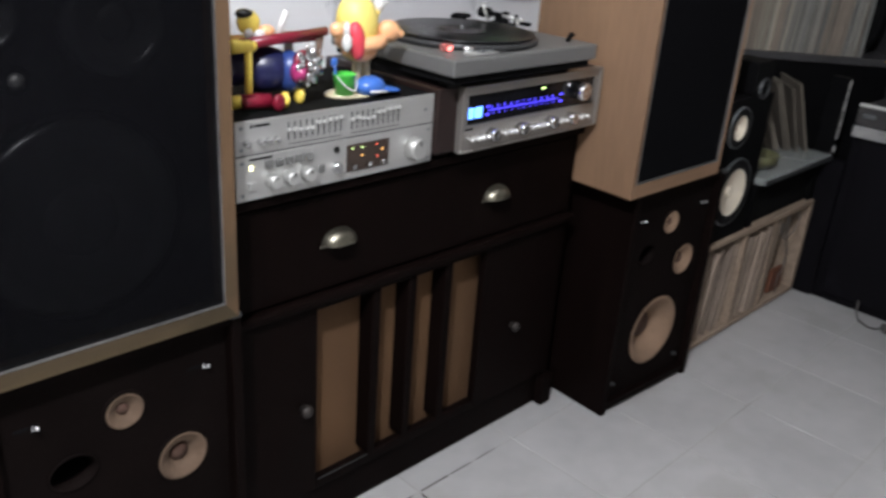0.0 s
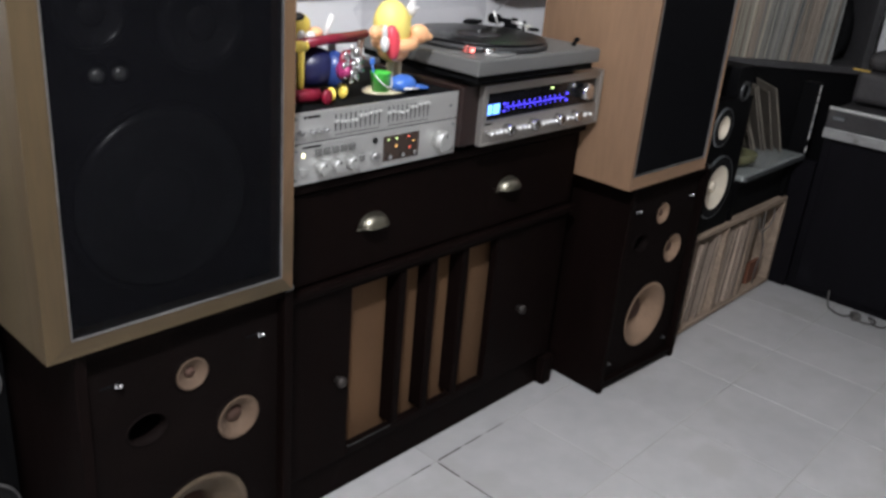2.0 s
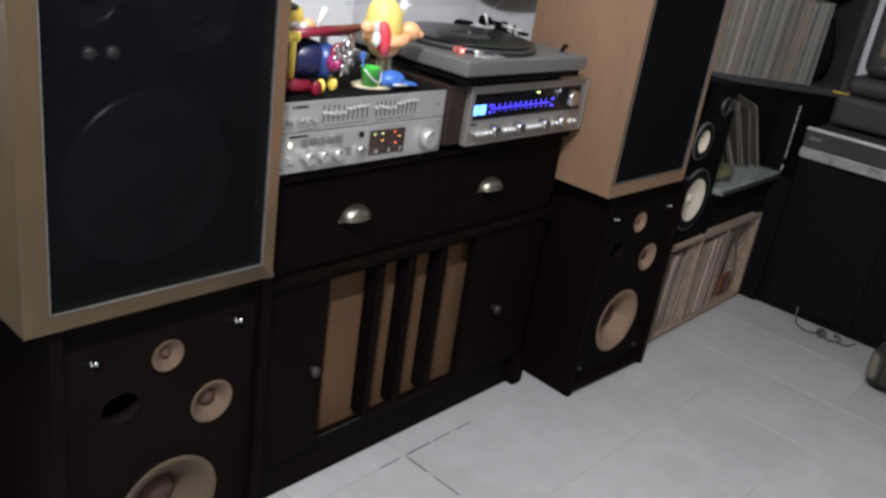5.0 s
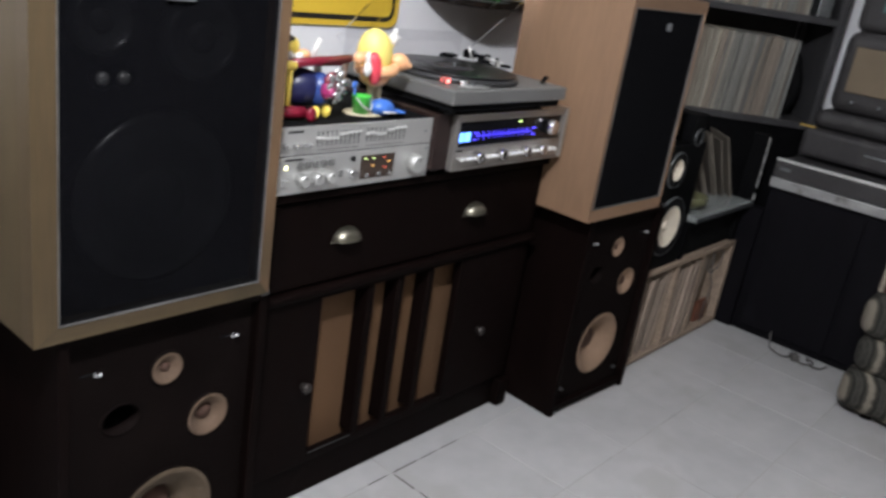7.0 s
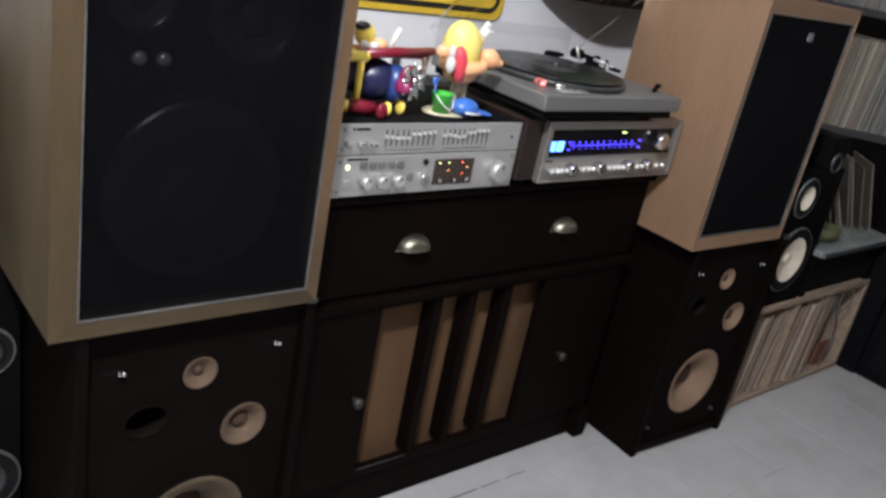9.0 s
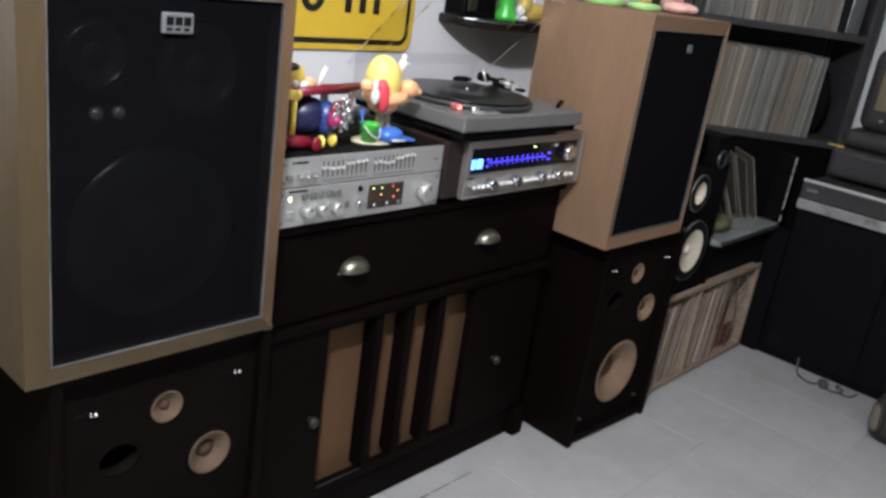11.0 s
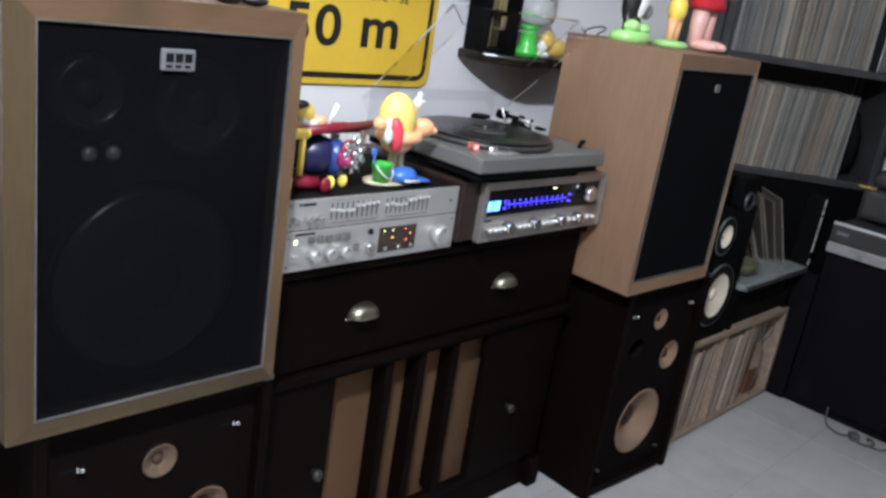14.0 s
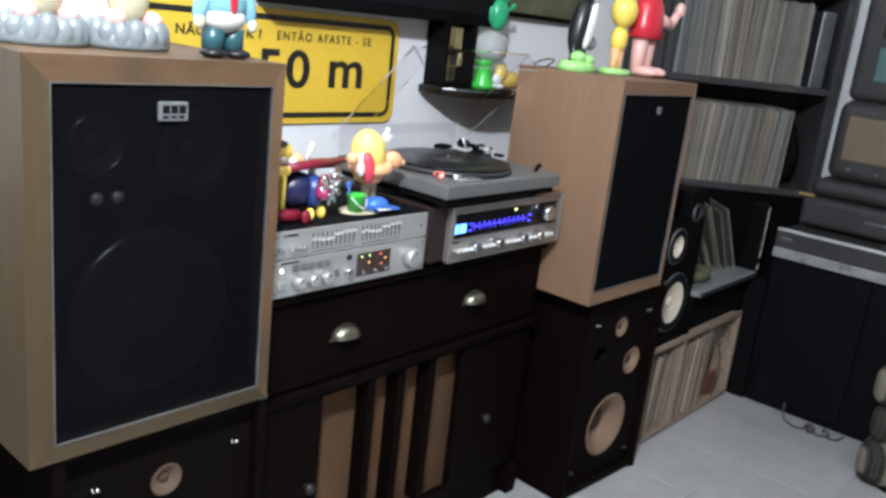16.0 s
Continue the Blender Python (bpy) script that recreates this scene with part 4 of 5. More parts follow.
part("panel", boxed(0.02, 0.48, -0.002, 0.0, 0.014, 0.34), material("olive_print", (0.085, 0.085, 0.045), 0.6, vary=0.5, scale=9, fine=40), picture)

# shelf with a rounded free end
shelf = thing("wall_shelf", (1.360, 1.385, 1.106), "black lacquered wall shelf with a rounded shiny front edge", "shelf")
SHELF_D = WALL_Y - 1.387
rim = [(0.0, 0.112), (0.006, 0.088), (0.020, 0.060), (0.042, 0.034), (0.070, 0.013), (0.105, 0.002), (0.140, 0.0)]
bm = bmesh.new()
flat = rim + [(0.60, 0.0), (0.60, SHELF_D), (0.0, SHELF_D)]
low_ring, high_ring = [[bm.verts.new((x, y, z)) for x, y in flat] for z in (0.0, 0.026)]
bm.faces.new(low_ring[::-1]), bm.faces.new(high_ring)
for i in range(len(flat)):
    k = (i + 1) % len(flat)
    bm.faces.new((low_ring[i], low_ring[k], high_ring[k], high_ring[i]))
bmesh.ops.bevel(bm, geom=[e for e in bm.edges if abs(e.verts[0].co.z - e.verts[1].co.z) < 1e-4], offset=0.006, segments=3, affect="EDGES", profile=0.5)
part("board", bm, material("glossy_dark_shelf", (0.010, 0.007, 0.006), 0.22, vary=0.3, scale=6, fine=60, bump=0.05, spec=0.6), shelf)
# grey wire laid on the rim to draw the glossy edge's highlight
wire("edge_strip", [(x - 0.001, y - 0.001, 0.020) for x, y in rim[2:]] + [(0.20, -0.001, 0.020)], 0.0016, M_RING, shelf)

tank = thing("display_box", (1.374, 1.440, 1.1325), "dark glass-fronted display box with olive contents", "display box")
part("back_board", boxed(0, 0.122, 0.066, 0.075, 0, 0.19), M_BLACK, tank)
for x in (0.0, 0.114):
    part("side_board", boxed(x, x + 0.008, 0, 0.0655, 0, 0.19), M_BLACK, tank)
for z in (0.0, 0.180):
    part("cross_board", boxed(0.0085, 0.1135, 0, 0.0655, z, z + 0.010), M_BLACK, tank)
part("back_picture", boxed(0.0085, 0.1135, 0.060, 0.0655, 0.0105, 0.1795), material("olive_backing", (0.045, 0.040, 0.022), 0.7, vary=0.6, scale=26, fine=60), tank)
M_OCHRE = material("faded_ochre_card", (0.22, 0.18, 0.085), 0.7, vary=0.35, scale=30, fine=80)
for x, wd, z0, z1 in ((0.030, 0.012, 0.0105, 0.085), (0.036, 0.016, 0.105, 0.160), (0.058, 0.030, 0.100, 0.158), (0.076, 0.018, 0.055, 0.092)):
    part("ornament", boxed(x, x + wd, 0.022, 0.028, z0, z1, 0.002, 1), M_OCHRE, tank, "faded ochre card figure")

disp = thing("sweet_dispenser", (1.540, 1.440, 1.1325), "green sweet dispenser with a clear globe and green topper", "dispenser")
part("base", turned([(0.034, 0), (0.034, 0.01), (0.023, 0.026), (0.021, 0.068), (0.028, 0.076), (0.001, 0.078)], (0, 0, 0), "z", 28), T_GREEN, disp, "bright green base")
part("globe", turned([(0.026, 0.0785), (0.046, 0.090), (0.052, 0.110), (0.046, 0.140), (0.026, 0.158), (0.001, 0.160)], (0.018, 0, 0), "z", 32), M_GLASS, disp, "clear globe")
bm = add_blob(add_blob(bmesh.new(), (0.040, 0, 0.205), (0.034, 0.026, 0.045)), (0.046, 0, 0.252), (0.024, 0.022, 0.024))
add_blob(add_rod(bm, (0.066, 0, 0.212), (0.090, -0.006, 0.228), 0.007, 0.005), (0.094, -0.007, 0.232), (0.009, 0.008, 0.010))
add_blob(bm, (0.008, 0, 0.200), (0.010, 0.010, 0.026), turn=(0, -15, 0))
part("topper", bm, toy_paint("toy_deep_green", (0.03, 0.34, 0.15)), disp)


def figurine(name, at, mats, label, build, rz=0.0, category="figurine"):
    bm = bmesh.new()
    build(bm)
    bmesh.ops.recalc_face_normals(bm, faces=bm.faces)
    return solid(name, bm, mats, label, category, at=at, rz=rz)


def small_dog(bm):
    add_blob(bm, (0.03, 0, 0.018), (0.032, 0.018, 0.018), 0)
    add_blob(bm, (-0.005, 0, 0.032), (0.017, 0.016, 0.018), 0)
    add_blob(bm, (-0.018, 0, 0.020), (0.010, 0.010, 0.012), 1)
    add_blob(bm, (-0.012, 0.0, 0.006), (0.014, 0.016, 0.006), 1)


figurine("figurine", (1.580, 1.402, 1.1325), [toy_paint("toy_mustard", (0.60, 0.42, 0.10)), T_WHITE], "small yellow and white reclining animal figurine on the wall shelf", small_dog).scale = (1.35, 1.2, 1.45)


# ---- toys on the equaliser ----
TOP_Z = 0.8975


def toy_plane():
    s = thing("toy_biplane", (0.634, 1.185, TOP_Z), "toy biplane in maroon, navy and yellow plastic", "toy")
    s.scale = (0.85, 1.0, 1.05)
    part("upper_wing", add_box(bmesh.new(), -0.045, 0.165, -0.025, 0.03, 0.094, 0.104, 0.0045, 3), T_MAROON, s)
    part("lower_wing", add_rod(add_box(bmesh.new(), -0.035, 0.020, -0.05, -0.01, 0.006, 0.022, 0.007, 3), (-0.03, -0.03, 0.014), (0.024, -0.045, 0.014), 0.012), T_MAROON, s)
    part("wing_tube", add_rod(bmesh.new(), (-0.04, -0.028, 0.098), (0.17, -0.026, 0.110), 0.009, 0.007), T_MAROON, s)
    for a, b in (((-0.012, -0.03, 0.016), (-0.010, -0.028, 0.100)), ((-0.035, 0.03, 0.016), (-0.033, 0.03, 0.10))):
        part("strut", add_rod(bmesh.new(), a, b, 0.007), T_YELLOW, s, "yellow strut")
    for z in (0.014, 0.097):
        part("wing_tip", add_blob(add_rod(bmesh.new(), (-0.05, -0.028, z), (-0.004, -0.028, z), 0.0105), (-0.003, -0.028, z), (0.010, 0.0105, 0.0105)), T_YELLOW, s, "yellow wing tip")
    part("fuselage", add_blob(add_blob(bmesh.new(), (0.050, 0.004, 0.052), (0.056, 0.036, 0.036), turn=(0, 0, -20)), (0.0, 0.03, 0.055), (0.05, 0.032, 0.030)), T_NAVY, s, "navy blue fuselage")
    part("cowling", add_blob(bmesh.new(), (0.088, -0.018, 0.050), (0.030, 0.028, 0.033)), toy_paint("toy_dark_blue", (0.025, 0.055, 0.21)), s)
    nose = part("nose_ring", turned([(0.024, 0), (0.025, 0.006), (0.019, 0.010), (0.008, 0.013), (0.001, 0.014)], (0.104, -0.036, 0.062), steps=24), T_MAROON, s)
    for k in range(9):
        a = math.radians(40 * k + 20)
        part("blade", add_blob(bmesh.new(), (0.108 + 0.021 * math.cos(a), -0.053 + 0.002 * (k % 2), 0.062 + 0.022 * math.sin(a)), (0.014, 0.004, 0.0075), turn=(0, -40 * k - 20, 12), seg=10), M_CHROME, nose, "silver plastic propeller blade")
    part("hub", add_blob(bmesh.new(), (0.108, -0.054, 0.062), (0.008, 0.006, 0.008), seg=10), M_CHROME, nose)
    for x, y in ((0.056, -0.045), (0.100, -0.034)):
        part("float", add_blob(bmesh.new(), (x, y, 0.013), (0.0075, 0.012, 0.013), turn=(15, 10, 0)), T_YELLOW, s, "yellow shoe-like float")
    part("nose_cone", turned([(0.017, 0), (0.014, 0.010), (0.007, 0.020), (0.001, 0.023)], (0.088, -0.040, 0.052), steps=20), toy_paint("toy_magenta", (0.34, 0.03, 0.13)), s, "magenta cone behind the propeller")
    part("wheel", turned([(0.013, 0), (0.0135, 0.005), (0.010, 0.008), (0.001, 0.008)], (0.030, -0.058, 0.014), steps=20), T_MAROON, s)
    bm = bmesh.new()
    add_blob(bm, (0.012, 0.0, 0.126), (0.022, 0.018, 0.019))
    add_blob(bm, (0.000, -0.016, 0.112), (0.009, 0.006, 0.008), 1), add_blob(bm, (0.024, -0.016, 0.110), (0.012, 0.007, 0.008), 1)
    add_blob(bm, (0.048, -0.004, 0.112), (0.018, 0.012, 0.010), 2), add_blob(bm, (0.004, 0.0, 0.139), (0.017, 0.014, 0.008), 3)
    part("pilot_block", bm, [T_YELLOW, T_WHITE, T_PEACH, T_BLACK], s, "rounded yellow and white pilot shape")
    part("windscreen", add_rod(bmesh.new(), (0.074, -0.004, 0.106), (0.094, -0.004, 0.140), 0.005, 0.006), T_WHITE, s)
    for a, b in (((0.160, -0.026, 0.104), (0.140, -0.03, 0.035)), ((0.148, -0.026, 0.100), (0.162, -0.02, 0.040))):
        part("brace", add_rod(bmesh.new(), a, b, 0.004), T_BROWN, s, "brown plastic brace")
    part("tail_card", boxed(0.106, 0.128, 0.016, 0.020, 0.066, 0.096, 0.001, 1), T_WHITE, s)


toy_plane()


def beach_figure(bm):
    # rounded yellow body leaning into a peach swim ring, on a small base
    add_turned(bm, [(0.058, 0), (0.058, 0.004), (0.001, 0.005)], (-0.016, -0.006, 0), "z", 36, 4, 0.62)
    add_rod(bm, (0.0, 0.006, 0.004), (0.0, 0.006, 0.060), 0.008, slot=2), add_rod(bm, (0.022, 0.006, 0.004), (0.020, 0.006, 0.060), 0.008, slot=2)
    add_blob(bm, (-0.006, 0, 0.124), (0.038, 0.036, 0.050), 0, turn=(0, -8, 0), seg=28)
    add_blob(bm, (0.000, 0, 0.078), (0.034, 0.031, 0.024), 1, seg=24)
    ring = []
    for i in range(28):
        a = 2 * math.pi * i / 28
        ring.append([bm.verts.new((0.004 + (0.036 + 0.0125 * math.cos(b)) * math.cos(a), (0.034 + 0.0125 * math.cos(b)) * math.sin(a), 0.092 + 0.10 * 0.02 * math.cos(a) + 0.0125 * math.sin(b))) for b in (2 * math.pi * j / 12 for j in range(12))])
    for i in range(28):
        for j in range(12):
            f = bm.faces.new((ring[i][j], ring[(i + 1) % 28][j], ring[(i + 1) % 28][(j + 1) % 12], ring[i][(j + 1) % 12]))
            f.material_index, f.smooth = 1, True
    add_blob(bm, (0.056, -0.014, 0.108), (0.024, 0.017, 0.019), 1, turn=(0, 15, 0))
    add_blob(bm, (0.078, -0.018, 0.102), (0.010, 0.008, 0.008), 1)
    add_blob(bm, (-0.028, -0.026, 0.097), (0.016, 0.015, 0.034), 3, turn=(0, -8, 0))
    add_blob(bm, (-0.055, -0.034, 0.098), (0.009, 0.009, 0.016), 5), add_blob(bm, (-0.056, -0.034, 0.119), (0.0055, 0.006, 0.014), 5)
    add_blob(bm, (0.040, -0.004, 0.154), (0.011, 0.010, 0.014), 5), add_blob(bm, (0.041, -0.006, 0.168), (0.007, 0.006, 0.009), 5), add_blob(bm, (0.052, -0.006, 0.156), (0.008, 0.005, 0.004), 5)
    add_rod(bm, (0.030, 0, 0.124), (0.039, -0.003, 0.148), 0.006, slot=0)
    add_rod(bm, (-0.040, -0.010, 0.122), (-0.060, -0.020, 0.116), 0.008, slot=1), add_blob(bm, (-0.060, -0.012, 0.116), (0.013, 0.011, 0.013), 1)


figurine("figurine", (0.862, 1.172, TOP_Z), [T_PALEYELLOW, T_PEACH, T_CREAM, T_CORAL, T_CREAM, T_WHITE], "plain rounded yellow figure in a peach swim ring", beach_figure)

bucket = thing("toy_bucket", (0.817, 1.155, TOP_Z + 0.0052), "small green toy bucket with white handle and blue spade", "toy")
part("pail", turned([(0.016, 0), (0.020, 0.034), (0.021, 0.036), (0.019, 0.036), (0.015, 0.003), (0.001, 0.003)], (0, 0, 0), "z", 28), T_GREEN, bucket)
wire("handle", [(-0.020, -0.004, 0.033), (-0.010, -0.021, 0.016), (0.004, -0.023, 0.010), (0.015, -0.016, 0.018), (0.0205, -0.004, 0.034)], 0.0014, T_WHITE, bucket)
part("spade", add_box(add_rod(bmesh.new(), (-0.012, 0.004, 0.01), (-0.020, 0.004, 0.054), 0.002), -0.027, -0.013, 0.001, 0.007, 0.050, 0.064, 0.003, 1), T_BLUE, bucket, "blue spade")
cap = thing("toy_hat", (0.864, 1.142, TOP_Z + 0.0052), "small blue toy hat with a peak lying on the base", "toy")
cap.scale = (1.25, 1.2, 1.2)
part("crown", add_blob(bmesh.new(), (0, 0, 0.010), (0.024, 0.020, 0.015)), T_BLUE, cap)
part("peak", add_blob(bmesh.new(), (0.028, -0.006, 0.004), (0.022, 0.017, 0.004), turn=(0, 8, 0)), T_BLUE, cap)
part("strap", add_rod(bmesh.new(), (-0.012, -0.019, 0.006), (0.016, -0.021, 0.004), 0.002), T_WHITE, cap)


# ---- figures on the speakers ----
LEFT_TOP, RIGHT_TOP = 1.2082, 1.2132


def cloud_figure(bm):
    add_turned(bm, [(0.064, 0), (0.069, 0.006), (0.066, 0.020), (0.056, 0.034), (0.036, 0.043), (0.001, 0.046)], (0, 0, 0), "z", 36, 0, 0.68)
    for k in range(15):
        a = 2 * math.pi * k / 15
        add_blob(bm, (0.053 * math.cos(a), 0.036 * math.sin(a), 0.020 + 0.002 * (k % 2)), (0.0155, 0.0130, 0.020 + 0.003 * (k % 3)), 0, seg=14)
    add_blob(bm, (0.0, 0.0, 0.085), (0.034, 0.030, 0.050), 1)
    add_blob(bm, (-0.028, -0.014, 0.046), (0.016, 0.018, 0.014), 2), add_blob(bm, (0.034, -0.012, 0.046), (0.016, 0.018, 0.014), 2)
    add_blob(bm, (0.0, 0.0, 0.150), (0.030, 0.028, 0.030), 1)


for x, tint in ((0.185, 0), (0.318, 0)):
    figurine("figurine", (x, 1.175, LEFT_TOP), [T_GREY, T_CREAM, T_PINK], "plain cream figure sitting on a glossy pale grey cloud base", cloud_figure)


def suited_figure(bm):
    for x in (-0.022, 0.028):
        add_blob(bm, (x, -0.010, 0.009), (0.026, 0.024, 0.009), 3)
        add_rod(bm, (x * 0.9, 0, 0.008), (x * 0.8, 0, 0.050), 0.019, 0.023, slot=1)
    add_blob(bm, (0.0, -0.002, 0.068), (0.044, 0.034, 0.026), 2)
    add_blob(bm, (0.0, 0, 0.095), (0.047, 0.036, 0.042), 0)
    add_blob(bm, (-0.050, -0.008, 0.088), (0.014, 0.014, 0.034), 0, turn=(0, 15, 0)), add_blob(bm, (0.052, -0.006, 0.088), (0.014, 0.014, 0.034), 0, turn=(0, -15, 0))
    add_blob(bm, (-0.056, -0.012, 0.060), (0.011, 0.010, 0.014), 4), add_blob(bm, (0.058, -0.012, 0.058), (0.011, 0.010, 0.013), 4)
    add_blob(bm, (0.0, -0.036, 0.100), (0.008, 0.004, 0.024), 5)
    add_blob(bm, (0.0, 0, 0.160), (0.036, 0.034, 0.036), 4)


suited = figurine("figurine", (0.432, 1.090, LEFT_TOP), [T_SKY, T_TEAL, T_WHITE, T_BLACK, T_CREAM, T_RED], "plain glossy figure in light blue jacket and dark teal trousers", suited_figure)
suited.scale = (0.86, 0.86, 0.92)


def upright_bird(bm):
    add_turned(bm, [(0.058, 0), (0.060, 0.012), (0.050, 0.022), (0.001, 0.024)], (0, 0, 0), "z", 28, 2, 0.8)
    add_blob(bm, (-0.022, -0.014, 0.032), (0.020, 0.022, 0.014), 3), add_blob(bm, (0.024, -0.014, 0.028), (0.022, 0.022, 0.012), 2)
    add_blob(bm, (-0.004, 0.004, 0.098), (0.030, 0.028, 0.066), 0, turn=(0, 14, 0), seg=24)
    add_blob(bm, (0.008, -0.020, 0.101), (0.018, 0.014, 0.054), 1, turn=(0, 17, 0), seg=20)
    add_blob(bm, (0.020, 0.0, 0.178), (0.032, 0.030, 0.030), 0), add_blob(bm, (0.024, -0.016, 0.166), (0.020, 0.016, 0.014), 1)
    add_rod(bm, (-0.026, 0, 0.02), (-0.026, 0, 0.06), 0.010, slot=0), add_rod(bm, (0.018, 0, 0.02), (0.014, 0, 0.06), 0.010, slot=0)
    add_blob(bm, (0.034, -0.01, 0.064), (0.018, 0.016, 0.016), 4)


figurine("figurine", (1.592, 1.165, RIGHT_TOP), [T_BLACK, T_WHITE, T_LIME, T_LIME, T_GREY], "plain black and white standing figure on a lime base", upright_bird).scale = (1, 1, 1.18)


def slim_yellow(bm):
    add_turned(bm, [(0.050, 0), (0.052, 0.010), (0.044, 0.016), (0.001, 0.017)], (0, 0, 0), "z", 28, 1, 0.85)
    add_rod(bm, (-0.010, 0, 0.014), (-0.010, 0, 0.070), 0.010, 0.013, slot=2), add_rod(bm, (0.012, 0, 0.014), (0.012, 0, 0.070), 0.010, 0.013, slot=2)
    add_blob(bm, (0, 0, 0.095), (0.026, 0.024, 0.036), 0), add_blob(bm, (0, -0.004, 0.168), (0.040, 0.036, 0.044), 0, seg=26)


figurine("figurine", (1.722, 1.125, RIGHT_TOP), [T_YELLOW, T_LIME, T_PEACH], "plain slim yellow figure on a lime base", slim_yellow)


def red_coat(bm):
    add_blob(bm, (-0.012, -0.022, 0.012), (0.022, 0.040, 0.012), 1), add_blob(bm, (0.036, -0.020, 0.012), (0.024, 0.040, 0.012), 1)
    add_rod(bm, (-0.014, 0, 0.010), (-0.010, 0, 0.090), 0.017, 0.022, slot=1), add_rod(bm, (0.030, 0, 0.010), (0.024, 0, 0.090), 0.017, 0.022, slot=1)
    add_turned(bm, [(0.046, 0.082), (0.055, 0.086), (0.049, 0.11), (0.044, 0.15), (0.030, 0.172), (0.001, 0.174)], (0.006, 0, 0), "z", 30, 0, 0.8)
    add_rod(bm, (0.048, -0.004, 0.132), (0.094, -0.020, 0.116), 0.014, 0.012, slot=1), add_rod(bm, (0.094, -0.020, 0.116), (0.112, -0.030, 0.146), 0.012, 0.010, slot=1)
    add_blob(bm, (0.114, -0.032, 0.152), (0.015, 0.014, 0.016), 1), add_blob(bm, (0.004, 0, 0.205), (0.036, 0.034, 0.036), 1)


figurine("figurine", (1.810, 1.100, RIGHT_TOP), [T_RED, T_PINK], "plain pink figure in a shiny red coat", red_coat).scale = (1.08, 1.08, 1.27)
wire("loose_cable", [(1.52, 1.25, RIGHT_TOP + 0.002), (1.50, 1.22, RIGHT_TOP + 0.018), (1.53, 1.20, RIGHT_TOP + 0.024), (1.56, 1.24, RIGHT_TOP + 0.002)], 0.0018, M_MATTE)
tagged(bpy.data.objects["loose_cable"], "thin black cable loop lying on the speaker", "cable")


# ---- corner rack of records ----
RACK = pose(2.695, 1.482, 0, 0, 0, math.degrees(math.atan2(-0.727, 0.687)))
rack = thing("record_rack", (2.695, 1.482, 0), "black corner rack packed with record sleeves", "shelf", rz=math.degrees(math.atan2(-0.727, 0.687)))
RW, RD = 0.708, 0.33
for x in (0.0, RW - 0.03):
    for y in (0.0, RD - 0.03):
        part("post", boxed(x, x + 0.03, y, y + 0.03, 0, 1.95, 0.003), M_RACK, rack)
for z in (0.772, 1.182, 1.575, 1.92):
    part("shelf_board", boxed(0.0305, RW - 0.0305, -0.004, RD, z, z + 0.026, 0.003), M_RACK, rack)
    part("side_rail", boxed(-0.001, 0.029, 0.0305, RD - 0.0305, z, z + 0.026), M_RACK, rack)
    part("side_rail", boxed(RW - 0.029, RW + 0.001, 0.0305, RD - 0.0305, z, z + 0.026), M_RACK, rack)
part("back_board", boxed(0.031, RW - 0.031, RD + 0.001, RD + 0.008, 0.70, 1.94), M_RACK, rack)
part("side_board", boxed(RW - 0.010, RW - 0.002, 0.0305, RD - 0.0305, 0.7985, 1.1815), M_RACK, rack)
part("side_board", boxed(RW - 0.010, RW - 0.002, 0.0305, RD - 0.0305, 1.2085, 1.5745), M_RACK, rack)
part("lower_panel", boxed(0.0305, RW - 0.0305, 0.004, 0.016, 0.0, 0.7715), M_BLACK, rack)
SLEEVES = [M_SLEEVE, material("sleeve_card_grey", (0.165, 0.168, 0.160), 0.65, vary=0.25, scale=12, stretch=(1, 1, 0.2), fine=60, bump=0.2, random_tint=0.22),
           material("sleeve_card_brown", (0.20, 0.168, 0.135), 0.65, vary=0.25, scale=12, stretch=(1, 1, 0.2), fine=60, bump=0.2, random_tint=0.22),
           material("sleeve_card_cream", (0.30, 0.28, 0.225), 0.65, vary=0.2, scale=12, stretch=(1, 1, 0.2), fine=60, bump=0.2, random_tint=0.2),
           material("sleeve_card_pale", (0.42, 0.37, 0.29), 0.65, vary=0.15, scale=12, stretch=(1, 1, 0.2), fine=60, bump=0.2, random_tint=0.1)]


SLEEVE_MESHES = {}


def sleeve_row(x0, x1, z, seed):
    rnd = random.Random(seed)
    x, lean, tone = x0, 0.0, 1
    while x < x1:
        w = rnd.choice((0.003, 0.0035, 0.004, 0.005, 0.0065))
        h, y, s = 0.311 + rnd.uniform(-0.006, 0.004), rnd.uniform(0.004, 0.016), tone if rnd.random() < 0.7 else rnd.choice((0, 1, 2, 2, 3))
        if rnd.random() < 0.16:
            tone = rnd.choice((0, 0, 1, 2, 2))
        lean = max(-0.012, min(0.014, lean + rnd.uniform(-0.004, 0.004)))
        if 0.34 < (x - x0) / (x1 - x0) < 0.37:
            s = 4
        if (w, s) not in SLEEVE_MESHES:
            SLEEVE_MESHES[w, s] = mesh_of("packed_record", boxed(0, w, 0, 0.30, 0, 0.311, 0.0004, 1), SLEEVES[s])
        ob = new("packed_record", SLEEVE_MESHES[w, s])
        ob.matrix_basis = RACK @ pose(x, y, z, 0, math.degrees(lean / h), 0) @ Matrix.Diagonal((1, 1, h / 0.311, 1))
        tagged(ob, "worn record sleeve packed upright on the rack", "record sleeve", "records on the rack")
        x += w + 0.0004


